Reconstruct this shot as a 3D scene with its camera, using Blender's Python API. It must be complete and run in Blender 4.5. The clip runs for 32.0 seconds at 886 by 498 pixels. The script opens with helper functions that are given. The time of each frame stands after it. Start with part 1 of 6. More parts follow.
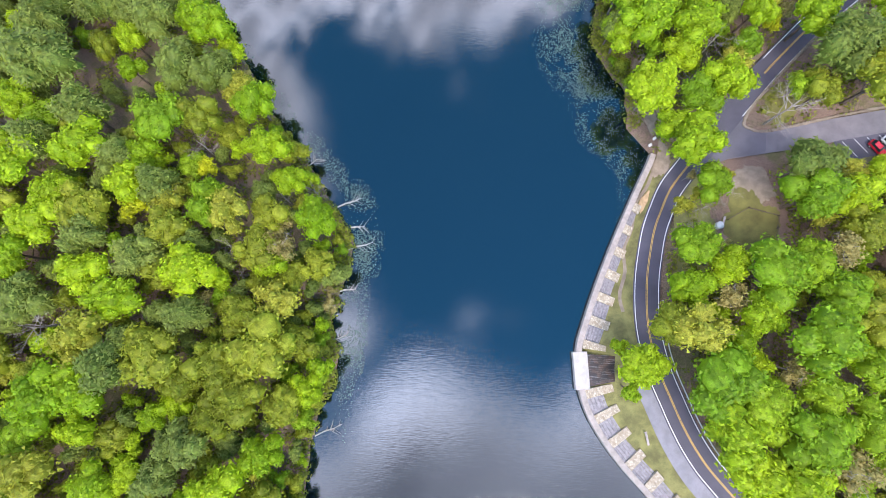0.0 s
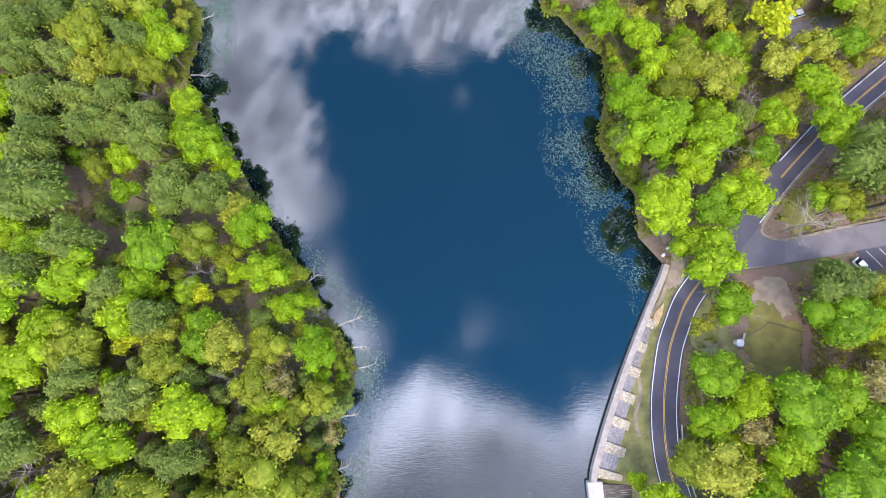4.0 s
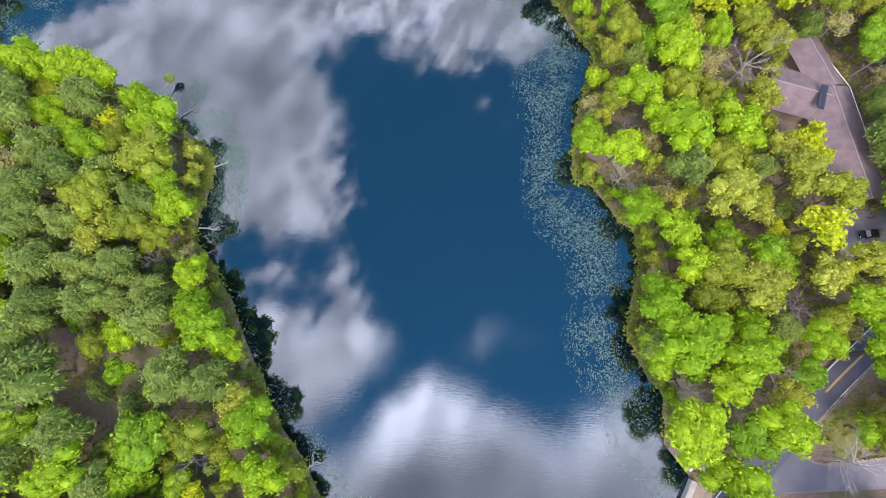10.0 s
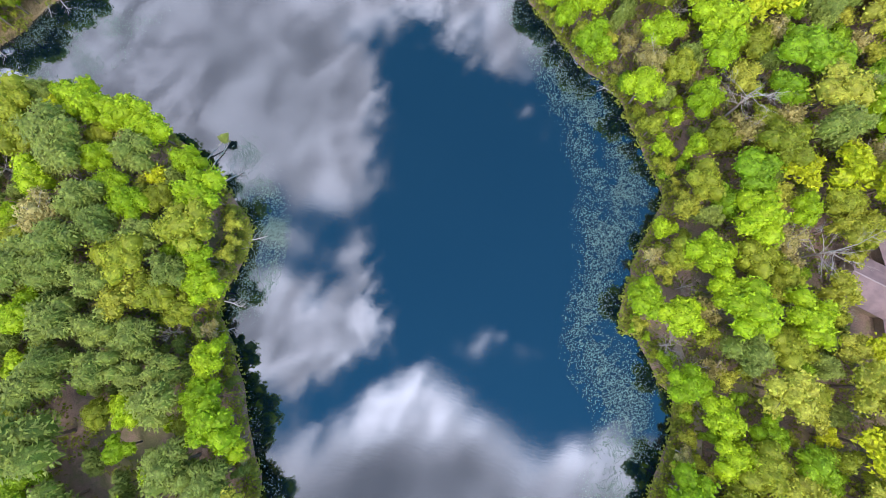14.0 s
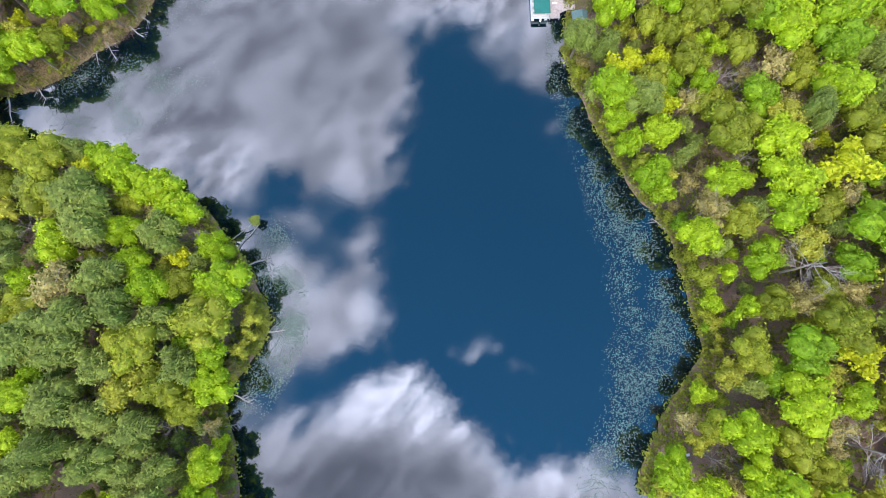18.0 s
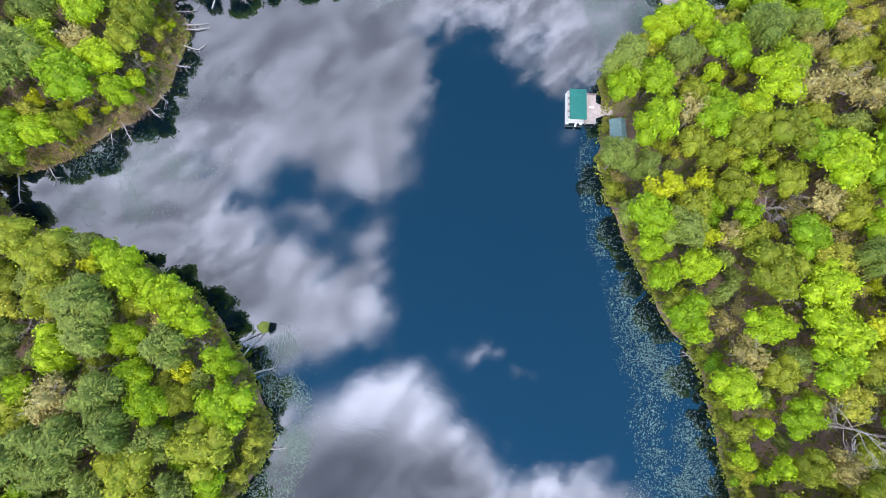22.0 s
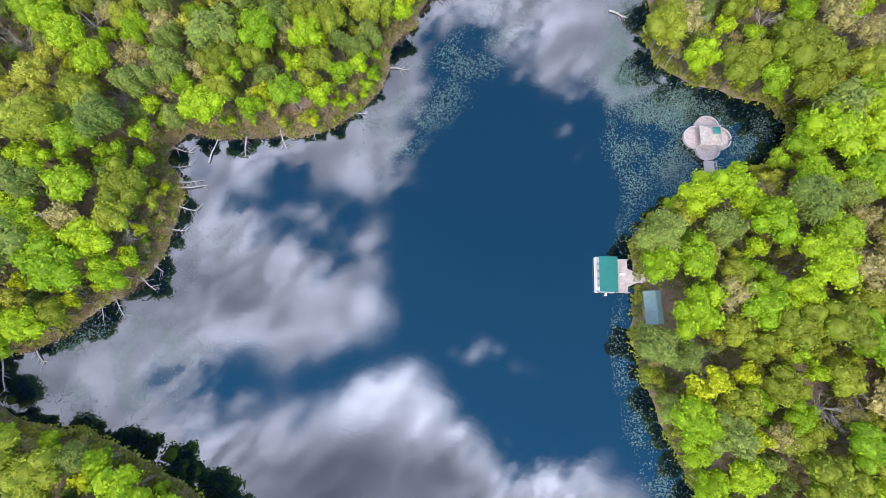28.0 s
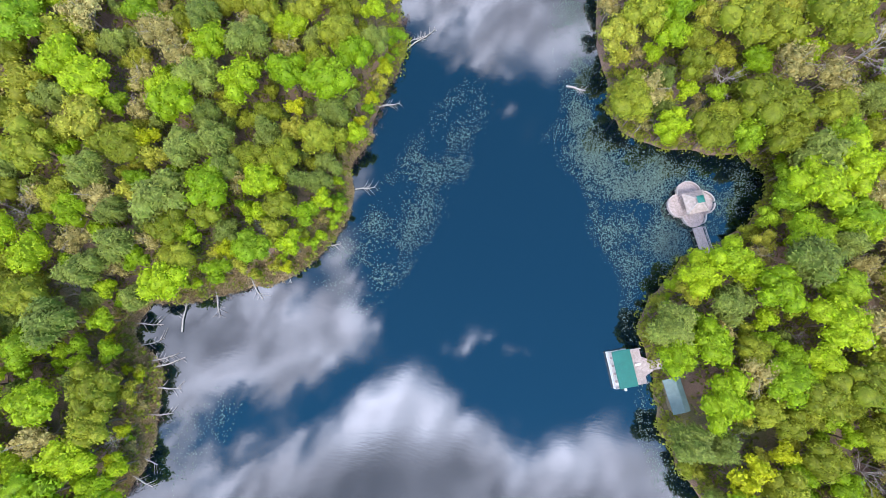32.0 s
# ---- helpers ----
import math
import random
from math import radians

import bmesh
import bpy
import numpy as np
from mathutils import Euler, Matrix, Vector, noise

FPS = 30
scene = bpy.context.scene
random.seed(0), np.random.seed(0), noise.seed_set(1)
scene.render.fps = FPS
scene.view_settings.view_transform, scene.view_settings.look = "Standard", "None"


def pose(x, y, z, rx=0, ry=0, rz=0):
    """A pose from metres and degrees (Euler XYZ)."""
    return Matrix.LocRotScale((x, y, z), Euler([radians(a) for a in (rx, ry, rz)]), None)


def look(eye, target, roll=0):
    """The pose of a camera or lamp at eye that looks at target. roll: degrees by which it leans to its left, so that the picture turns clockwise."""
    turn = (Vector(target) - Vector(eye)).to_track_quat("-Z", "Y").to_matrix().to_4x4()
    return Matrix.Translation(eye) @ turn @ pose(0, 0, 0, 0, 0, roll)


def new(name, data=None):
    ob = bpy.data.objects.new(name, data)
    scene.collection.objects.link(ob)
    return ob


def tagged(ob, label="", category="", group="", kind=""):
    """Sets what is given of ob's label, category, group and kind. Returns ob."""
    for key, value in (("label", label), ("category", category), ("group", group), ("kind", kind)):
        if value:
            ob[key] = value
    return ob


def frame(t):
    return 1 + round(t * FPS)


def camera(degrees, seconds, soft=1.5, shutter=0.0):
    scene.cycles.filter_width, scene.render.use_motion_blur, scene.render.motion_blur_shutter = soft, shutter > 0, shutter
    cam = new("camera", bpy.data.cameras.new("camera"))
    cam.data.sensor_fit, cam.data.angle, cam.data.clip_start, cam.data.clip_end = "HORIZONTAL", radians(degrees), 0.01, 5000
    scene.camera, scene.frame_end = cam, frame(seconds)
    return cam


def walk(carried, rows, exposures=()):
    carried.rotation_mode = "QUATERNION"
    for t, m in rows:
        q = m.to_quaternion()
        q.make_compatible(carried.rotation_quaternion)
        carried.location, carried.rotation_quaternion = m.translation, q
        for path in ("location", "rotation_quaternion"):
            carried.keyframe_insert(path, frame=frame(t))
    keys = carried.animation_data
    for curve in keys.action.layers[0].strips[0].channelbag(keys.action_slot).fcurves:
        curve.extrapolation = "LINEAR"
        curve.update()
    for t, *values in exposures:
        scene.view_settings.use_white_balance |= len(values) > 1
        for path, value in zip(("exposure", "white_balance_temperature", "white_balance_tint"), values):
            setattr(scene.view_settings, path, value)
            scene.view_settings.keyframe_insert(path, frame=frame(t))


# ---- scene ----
cam = camera(85.1, 32.0, 0.85)
PATH = [
    (0, (-1.113, 1.718, 114.675), (-1.112, 2.02, 112.698), 0.7),
    (0.5, (-0.98, 5.039, 114.631), (-0.983, 5.339, 112.654), -0.0),
    (1, (-0.87, 8.341, 114.558), (-0.878, 8.646, 112.581), -1.0),
    (1.5, (-0.785, 11.605, 114.453), (-0.796, 11.915, 112.477), -1.9),
    (2, (-0.734, 14.811, 114.348), (-0.749, 15.128, 112.374), -2.6),
    (2.5, (-0.718, 17.976, 114.251), (-0.736, 18.299, 112.277), -3.2),
    (3, (-0.739, 21.115, 114.17), (-0.758, 21.446, 112.198), -3.4),
    (3.5, (-0.805, 24.248, 114.141), (-0.826, 24.586, 112.17), -3.8),
    (5.5, (-1.199, 37.273, 114.079), (-1.226, 37.632, 112.112), -4.7),
    (6, (-1.28, 40.733, 114.088), (-1.308, 41.094, 112.121), -4.8),
    (6.5, (-1.329, 44.349, 114.093), (-1.358, 44.711, 112.126), -5.1),
    (7, (-1.38, 48.016, 114.116), (-1.412, 48.378, 112.15), -5.5),
    (7.5, (-1.364, 51.717, 114.133), (-1.399, 52.078, 112.166), -6.2),
    (8, (-1.311, 55.43, 114.157), (-1.349, 55.79, 112.19), -6.8),
    (8.5, (-1.304, 59.154, 114.197), (-1.345, 59.514, 112.23), -7.2),
    (9, (-1.407, 62.865, 114.207), (-1.452, 63.226, 112.24), -7.7),
    (9.5, (-1.691, 66.522, 114.146), (-1.748, 66.883, 112.18), -8.2),
    (10, (-2.201, 70.138, 114.05), (-2.279, 70.5, 112.085), -9.0),
    (10.5, (-2.947, 73.708, 113.983), (-3.051, 74.071, 112.019), -9.5),
    (11, (-3.844, 77.291, 113.945), (-3.968, 77.652, 111.982), -9.7),
    (11.5, (-4.895, 80.956, 113.911), (-5.023, 81.312, 111.947), -9.7),
    (12, (-6.077, 84.679, 113.89), (-6.203, 85.029, 111.925), -9.4),
    (12.5, (-7.351, 88.322, 113.913), (-7.481, 88.667, 111.947), -9.2),
    (13, (-8.7, 91.83, 113.943), (-8.838, 92.17, 111.977), -9.2),
    (13.5, (-10.105, 95.158, 113.961), (-10.246, 95.497, 111.995), -8.9),
    (14, (-11.56, 98.346, 113.991), (-11.7, 98.686, 112.025), -8.2),
    (14.5, (-13.1, 101.485, 113.983), (-13.246, 101.825, 112.017), -7.5),
    (16.5, (-19.28, 113.821, 113.762), (-19.439, 114.165, 111.798), -6.0),
    (17, (-21.042, 116.874, 113.782), (-21.205, 117.217, 111.818), -5.8),
    (17.5, (-22.94, 119.892, 113.803), (-23.114, 120.233, 111.84), -5.6),
    (18, (-24.832, 122.91, 113.82), (-25.009, 123.249, 111.857), -5.3),
    (18.5, (-26.709, 125.916, 113.794), (-26.887, 126.254, 111.83), -5.0),
    (19, (-28.572, 128.952, 113.692), (-28.755, 129.287, 111.729), -4.9),
    (19.5, (-30.342, 131.961, 113.568), (-30.53, 132.295, 111.605), -5.0),
    (20, (-31.986, 134.938, 113.47), (-32.178, 135.271, 111.507), -5.2),
    (20.5, (-33.527, 137.95, 113.375), (-33.726, 138.281, 111.412), -5.6),
    (21, (-35.064, 141.011, 113.272), (-35.268, 141.342, 111.31), -6.1),
    (21.5, (-36.722, 144.125, 113.137), (-36.93, 144.454, 111.175), -6.6),
    (22, (-38.535, 147.202, 113.006), (-38.744, 147.531, 111.045), -6.6),
    (22.5, (-40.487, 150.236, 112.872), (-40.695, 150.564, 110.91), -6.6),
    (23, (-42.49, 153.2, 112.757), (-42.698, 153.53, 110.795), -6.2),
    (23.5, (-44.507, 156.16, 112.648), (-44.714, 156.491, 110.687), -5.8),
    (24, (-46.476, 159.123, 112.555), (-46.681, 159.455, 110.593), -5.6),
    (24.5, (-48.401, 162.098, 112.441), (-48.606, 162.431, 110.479), -5.5),
    (25, (-50.267, 165.086, 112.352), (-50.469, 165.42, 110.391), -5.5),
    (25.5, (-52.155, 168.132, 112.317), (-52.357, 168.467, 110.356), -5.7),
    (27.5, (-59.94, 180.828, 112.242), (-60.138, 181.156, 110.279), -6.3),
    (28, (-61.861, 184.096, 112.251), (-62.058, 184.422, 110.288), -6.4),
    (28.5, (-63.734, 187.431, 112.283), (-63.931, 187.755, 110.32), -6.7),
    (29, (-65.539, 190.79, 112.305), (-65.735, 191.111, 110.341), -6.9),
    (29.5, (-67.321, 194.165, 112.271), (-67.517, 194.483, 110.306), -7.2),
    (30, (-69.086, 197.566, 112.188), (-69.28, 197.882, 110.223), -7.4),
    (30.5, (-70.866, 200.915, 112.093), (-71.059, 201.228, 110.127), -7.5),
    (31, (-72.699, 204.138, 111.987), (-72.879, 204.457, 110.021), -6.7),
    (31.5, (-74.59, 207.241, 111.883), (-74.73, 207.577, 109.917), -4.1),
    (32, (-76.474, 210.298, 111.835), (-76.558, 210.652, 109.868), -0.4),
]
walk(cam, [(t, look(eye, target, roll)) for t, eye, target, roll in PATH])

# ---- world, sun and exposure ----


def mnode(nt, op, a, b=None, c=None, clamp=False):
    n = nt.nodes.new("ShaderNodeMath")
    n.operation, n.use_clamp = op, clamp
    for i, v in enumerate((a, b, c)):
        if v is None:
            continue
        if isinstance(v, (int, float)):
            n.inputs[i].default_value = v
        else:
            nt.links.new(v, n.inputs[i])
    return n.outputs[0]


def noise_tex(nt, vec, scale, detail=4.0, rough=0.55, distortion=0.0):
    n = nt.nodes.new("ShaderNodeTexNoise")
    n.inputs["Scale"].default_value = scale
    n.inputs["Detail"].default_value = detail
    n.inputs["Roughness"].default_value = rough
    n.inputs["Distortion"].default_value = distortion
    if vec is not None:
        nt.links.new(vec, n.inputs["Vector"])
    return n


def smooth(nt, v, lo, hi, a=0.0, b=1.0):
    n = nt.nodes.new("ShaderNodeMapRange")
    n.interpolation_type = "SMOOTHSTEP"
    nt.links.new(v, n.inputs["Value"])
    for k, x in (("From Min", lo), ("From Max", hi), ("To Min", a), ("To Max", b)):
        n.inputs[k].default_value = x
    return n.outputs["Result"]


def mixcol(nt, f, a, b, mode="MIX"):
    n = nt.nodes.new("ShaderNodeMix")
    n.data_type, n.blend_type = "RGBA", mode
    if isinstance(f, (int, float)):
        n.inputs[0].default_value = f
    else:
        nt.links.new(f, n.inputs[0])
    for i, v in ((6, a), (7, b)):
        if isinstance(v, tuple):
            n.inputs[i].default_value = (*v, 1)
        else:
            nt.links.new(v, n.inputs[i])
    return n.outputs[2]


SUN_DIR = Vector((0.2, -0.72, 1.0)).normalized()
SUN_ELEV = math.asin(SUN_DIR.z)
SUN_ROT = math.atan2(SUN_DIR.x, SUN_DIR.y)

world = bpy.data.worlds.new("sky")
scene.world = world
world.use_nodes = True
wt = world.node_tree
wt.nodes.clear()
sky = wt.nodes.new("ShaderNodeTexSky")
sky.sky_type, sky.sun_disc = "NISHITA", False
sky.sun_elevation, sky.sun_rotation = SUN_ELEV, SUN_ROT
sky.air_density, sky.dust_density, sky.ozone_density = 1.6, 0.0, 8.0
coord = wt.nodes.new("ShaderNodeTexCoord").outputs["Generated"]
sep = wt.nodes.new("ShaderNodeSeparateXYZ")
wt.links.new(coord, sep.inputs[0])
zc = mnode(wt, "MAXIMUM", sep.outputs[2], 0.06)
cu, cv = mnode(wt, "DIVIDE", sep.outputs[0], zc), mnode(wt, "DIVIDE", sep.outputs[1], zc)
flat = wt.nodes.new("ShaderNodeCombineXYZ")
wt.links.new(cu, flat.inputs[0])
wt.links.new(cv, flat.inputs[1])
warp = noise_tex(wt, flat.outputs[0], 5.0, 5.0, 0.6)
wsep = wt.nodes.new("ShaderNodeSeparateColor")
wt.links.new(warp.outputs["Color"], wsep.inputs[0])
pu = mnode(wt, "ADD", cu, mnode(wt, "MULTIPLY", mnode(wt, "SUBTRACT", wsep.outputs[0], 0.5), 0.22))
pv = mnode(wt, "ADD", cv, mnode(wt, "MULTIPLY", mnode(wt, "SUBTRACT", wsep.outputs[1], 0.5), 0.22))


def bank(u, v, ru, rv, turn=0.0):
    """A soft oval of cloud on the flat cloud deck: 1 in its middle, 0 at its rim, negative outside."""
    c, s = math.cos(radians(turn)), math.sin(radians(turn))
    du, dv = mnode(wt, "SUBTRACT", pu, u), mnode(wt, "SUBTRACT", pv, v)
    a = mnode(wt, "DIVIDE", mnode(wt, "ADD", mnode(wt, "MULTIPLY", du, c), mnode(wt, "MULTIPLY", dv, s)), ru)
    b = mnode(wt, "DIVIDE", mnode(wt, "SUBTRACT", mnode(wt, "MULTIPLY", dv, c), mnode(wt, "MULTIPLY", du, s)), rv)
    r = mnode(wt, "SQRT", mnode(wt, "ADD", mnode(wt, "MULTIPLY", a, a), mnode(wt, "MULTIPLY", b, b)))
    return mnode(wt, "MULTIPLY", mnode(wt, "SUBTRACT", 1.0, r), min(ru, rv))


def most(values):
    out = values[0]
    for v in values[1:]:
        out = mnode(wt, "MAXIMUM", out, v)
    return out


clouds = most([bank(-0.72, 0.36, 0.48, 0.46), bank(-0.62, -0.10, 0.5, 0.42, 15), bank(-0.45, 0.95, 0.42, 0.34), bank(0.0, 0.90, 0.42, 0.29),
               bank(-0.7, -0.48, 0.46, 0.26), bank(-0.04, -0.43, 0.36, 0.36, -10), bank(0.36, -0.40, 0.3, 0.30), bank(0.05, 0.0, 0.03, 0.012, 30), bank(0.13, 0.01, 0.022, 0.012),
               bank(0.02, 0.50, 0.04, 0.015, 40), bank(0.0, -1.3, 1.2, 0.55), bank(1.5, 0.1, 0.6, 1.4), bank(-1.9, 0.0, 0.7, 1.5), bank(0.2, 1.9, 1.6, 0.55)])
gaps = most([bank(-0.42, 0.15, 0.08, 0.02, 10), bank(-0.34, 0.07, 0.03, 0.012), bank(-0.17, -0.12, 0.12, 0.022, 46), bank(-0.37, -0.26, 0.035, 0.014, 20), bank(-0.19, 0.57, 0.07, 0.04, 70)])
field = mnode(wt, "MINIMUM", clouds, mnode(wt, "MULTIPLY", gaps, -1.0))
streak = wt.nodes.new("ShaderNodeMapping")
streak.vector_type = "TEXTURE"
streak.inputs["Rotation"].default_value = (0, 0, radians(64))
streak.inputs["Scale"].default_value = (1.5, 0.66, 1.0)
wt.links.new(flat.outputs[0], streak.inputs["Vector"])
fine = noise_tex(wt, streak.outputs[0], 11.0, 9.0, 0.68, 0.5)
field = mnode(wt, "ADD", field, mnode(wt, "MULTIPLY", mnode(wt, "SUBTRACT", fine.outputs["Fac"], 0.52), 0.21))
density = smooth(wt, field, -0.012, 0.065)
puffs = noise_tex(wt, streak.outputs[0], 7.5, 9.0, 0.66, 0.9)
light = smooth(wt, puffs.outputs["Fac"], 0.36, 0.68, 0.5, 1.28)
sunlit = smooth(wt, bank(0.08, -0.10, 0.42, 0.17, 0), -0.02, 0.10, 1.0, 1.7)
rim = mnode(wt, "MULTIPLY", smooth(wt, field, 0.0, 0.04), smooth(wt, field, 0.15, 0.05))
light = mnode(wt, "MULTIPLY", mnode(wt, "MULTIPLY", light, sunlit), mnode(wt, "ADD", 0.9, mnode(wt, "MULTIPLY", rim, 0.5)))
light = mnode(wt, "MULTIPLY", light, smooth(wt, bank(0.06, -0.42, 0.5, 0.29), 0.0, 0.14, 1.0, 0.64))
deck = mixcol(wt, 1.0, (8.9, 8.4, 10.3), (1, 1, 1), "MULTIPLY")
lit = wt.nodes.new("ShaderNodeVectorMath")
lit.operation = "SCALE"
wt.links.new(deck, lit.inputs[0])
wt.links.new(light, lit.inputs["Scale"])
blue = mixcol(wt, 1.0, sky.outputs[0], (0.33, 0.81, 0.87), "MULTIPLY")
sky_mix = mixcol(wt, mnode(wt, "MULTIPLY", density, 0.95), blue, lit.outputs[0])
bg = wt.nodes.new("ShaderNodeBackground")
bg.inputs["Strength"].default_value = 0.15
wt.links.new(sky_mix, bg.inputs["Color"])
wout = wt.nodes.new("ShaderNodeOutputWorld")
wt.links.new(bg.outputs[0], wout.inputs[0])

sun_data = bpy.data.lights.new("sun", "SUN")
sun_data.energy, sun_data.angle, sun_data.color = 1.6, radians(24), (1.0, 0.95, 0.86)
sun = new("sun", sun_data)
sun.matrix_world = look(SUN_DIR * 400, (0, 0, 0))

scene.view_settings.exposure = 1.44

# ---- materials ----


def material(name):
    m = bpy.data.materials.new(name)
    m.use_nodes = True
    nt = m.node_tree
    return m, nt, nt.nodes["Principled BSDF"]


def plain(name, col, rough=0.7, metal=0.0, var=0.25, scale=3.0, bump=0.15, grain=40.0):
    """A surface with stains at one scale and grain at a finer one."""
    m, nt, p = material(name)
    geo = nt.nodes.new("ShaderNodeNewGeometry").outputs["Position"]
    n1, n2 = noise_tex(nt, geo, scale, 4), noise_tex(nt, geo, grain, 3)
    f = mnode(nt, "ADD", mnode(nt, "MULTIPLY", n1.outputs["Fac"], 0.65), mnode(nt, "MULTIPLY", n2.outputs["Fac"], 0.35))
    lo, hi = tuple(c * (1 - var) for c in col), tuple(min(1, c * (1 + var)) for c in col)
    nt.links.new(mixcol(nt, smooth(nt, f, 0.3, 0.7), lo, hi), p.inputs["Base Color"])
    p.inputs["Roughness"].default_value, p.inputs["Metallic"].default_value = rough, metal
    b = nt.nodes.new("ShaderNodeBump")
    b.inputs["Strength"].default_value, b.inputs["Distance"].default_value = bump, 0.05
    nt.links.new(n2.outputs["Fac"], b.inputs["Height"])
    nt.links.new(b.outputs[0], p.inputs["Normal"])
    return m


def leafy(name, dark, light_col, through_col, rough=0.55, spread=0.75, gloss=0.25, sheer=0.42):
    """Foliage: each tree has its own tone, each clump of leaves a lighter or darker one, and some light passes through."""
    m, nt, p = material(name)
    info = nt.nodes.new("ShaderNodeObjectInfo").outputs["Random"]
    isle = nt.nodes.new("ShaderNodeNewGeometry").outputs["Random Per Island"]
    col = mixcol(nt, info, dark, light_col)
    place = nt.nodes.new("ShaderNodeNewGeometry").outputs["Position"]
    grain = noise_tex(nt, place, 5.5, 3.0, 0.65)
    var = mnode(nt, "ADD", 1.0 - spread / 2, mnode(nt, "MULTIPLY", isle, spread))
    var = mnode(nt, "MULTIPLY", var, smooth(nt, grain.outputs["Fac"], 0.32, 0.68, 0.6, 1.42))
    spray = noise_tex(nt, place, 0.9, 2.0, 0.5)
    var = mnode(nt, "MULTIPLY", var, smooth(nt, spray.outputs["Fac"], 0.3, 0.7, 0.8, 1.22))
    bump = nt.nodes.new("ShaderNodeBump")
    bump.inputs["Strength"].default_value, bump.inputs["Distance"].default_value = 0.4, 0.1
    nt.links.new(grain.outputs["Fac"], bump.inputs["Height"])
    nt.links.new(bump.outputs[0], p.inputs["Normal"])
    sc = nt.nodes.new("ShaderNodeVectorMath")
    sc.operation = "SCALE"
    nt.links.new(col, sc.inputs[0])
    nt.links.new(var, sc.inputs["Scale"])
    nt.links.new(sc.outputs[0], p.inputs["Base Color"])
    p.inputs["Roughness"].default_value = rough
    p.inputs["Specular IOR Level"].default_value = gloss
    tr = nt.nodes.new("ShaderNodeBsdfTranslucent")
    tr.inputs["Color"].default_value = (*through_col, 1)
    mx = nt.nodes.new("ShaderNodeMixShader")
    mx.inputs[0].default_value = sheer
    nt.links.new(p.outputs[0], mx.inputs[1])
    nt.links.new(tr.outputs[0], mx.inputs[2])
    nt.links.new(mx.outputs[0], nt.nodes["Material Output"].inputs["Surface"])
    return m


MAT = {}
MAT["maple"] = leafy("maple_leaf", (0.175, 0.285, 0.006), (0.325, 0.43, 0.01), (0.31, 0.415, 0.011))
MAT["oak"] = leafy("oak_leaf", (0.158, 0.188, 0.012), (0.288, 0.315, 0.024), (0.245, 0.275, 0.015))
MAT["pine"] = leafy("pine_needle", (0.115, 0.156, 0.024), (0.2, 0.242, 0.04), (0.15, 0.19, 0.024), sheer=0.35)
MAT["beech"] = leafy("beech_leaf", (0.145, 0.255, 0.008), (0.26, 0.375, 0.013), (0.24, 0.345, 0.01))
MAT["hickory"] = leafy("hickory_leaf", (0.27, 0.275, 0.025), (0.41, 0.405, 0.05), (0.35, 0.35, 0.025))
MAT["yellow"] = leafy("yellow_leaf", (0.34, 0.39, 0.008), (0.47, 0.48, 0.014), (0.41, 0.44, 0.01))
MAT["bud"] = leafy("bud_leaf", (0.28, 0.235, 0.075), (0.41, 0.35, 0.125), (0.33, 0.28, 0.08))
MAT["shrub"] = leafy("shrub_leaf", (0.11, 0.135, 0.012), (0.235, 0.25, 0.025), (0.16, 0.2, 0.02), spread=0.9)
MAT["lily"] = leafy("lily_pad", (0.05, 0.085, 0.068), (0.115, 0.16, 0.128), (0.07, 0.09, 0.05), rough=0.5, spread=0.9, gloss=0.35, sheer=0.1)
MAT["bark"] = plain("bark", (0.12, 0.09, 0.07), 0.9, var=0.4, scale=2, grain=25, bump=0.5)
MAT["dead"] = plain("dead_wood", (0.31, 0.28, 0.26), 0.85, var=0.3, scale=2, grain=20, bump=0.4)
MAT["twig"] = plain("grey_twig", (0.27, 0.235, 0.21), 0.9, var=0.3, scale=2, grain=20, bump=0.3)
MAT["concrete"] = plain("concrete", (0.30, 0.255, 0.235), 0.85, var=0.22, scale=0.9, grain=14)
MAT["pale_concrete"] = plain("pale_concrete", (0.38, 0.345, 0.33), 0.8, var=0.14, scale=0.8, grain=14)
MAT["stone"] = plain("buttress_stone", (0.44, 0.37, 0.28), 0.85, var=0.3, scale=3.0, grain=18, bump=0.4)
MAT["slab"] = plain("weathered_slab", (0.235, 0.215, 0.23), 0.85, var=0.3, scale=1.5, grain=12)
MAT["wet"] = plain("wet_dark_stone", (0.075, 0.05, 0.045), 0.35, var=0.8, scale=1.6, grain=6, bump=0.6)
MAT["asphalt"] = plain("asphalt", (0.075, 0.068, 0.09), 0.85, var=0.14, scale=0.25, grain=9)
MAT["old_asphalt"] = plain("old_asphalt", (0.15, 0.135, 0.15), 0.9, var=0.2, scale=0.3, grain=8)
MAT["mouth_asphalt"] = plain("mouth_asphalt", (0.118, 0.108, 0.127), 0.9, var=0.22, scale=0.12, grain=8)
MAT["lay_by"] = plain("grey_chippings", (0.205, 0.195, 0.22), 0.95, var=0.2, scale=0.4, grain=8)
MAT["yellow_paint"] = plain("yellow_paint", (0.55, 0.34, 0.09), 0.6, var=0.15, scale=2)
MAT["white_paint"] = plain("white_paint", (0.66, 0.65, 0.66), 0.6, var=0.1, scale=2)
MAT["grass"] = plain("mown_grass", (0.165, 0.155, 0.055), 0.95, var=0.45, scale=0.35, grain=7, bump=0.5)
MAT["lawn"] = plain("worn_lawn", (0.135, 0.125, 0.035), 0.95, var=0.4, scale=0.25, grain=7, bump=0.5)
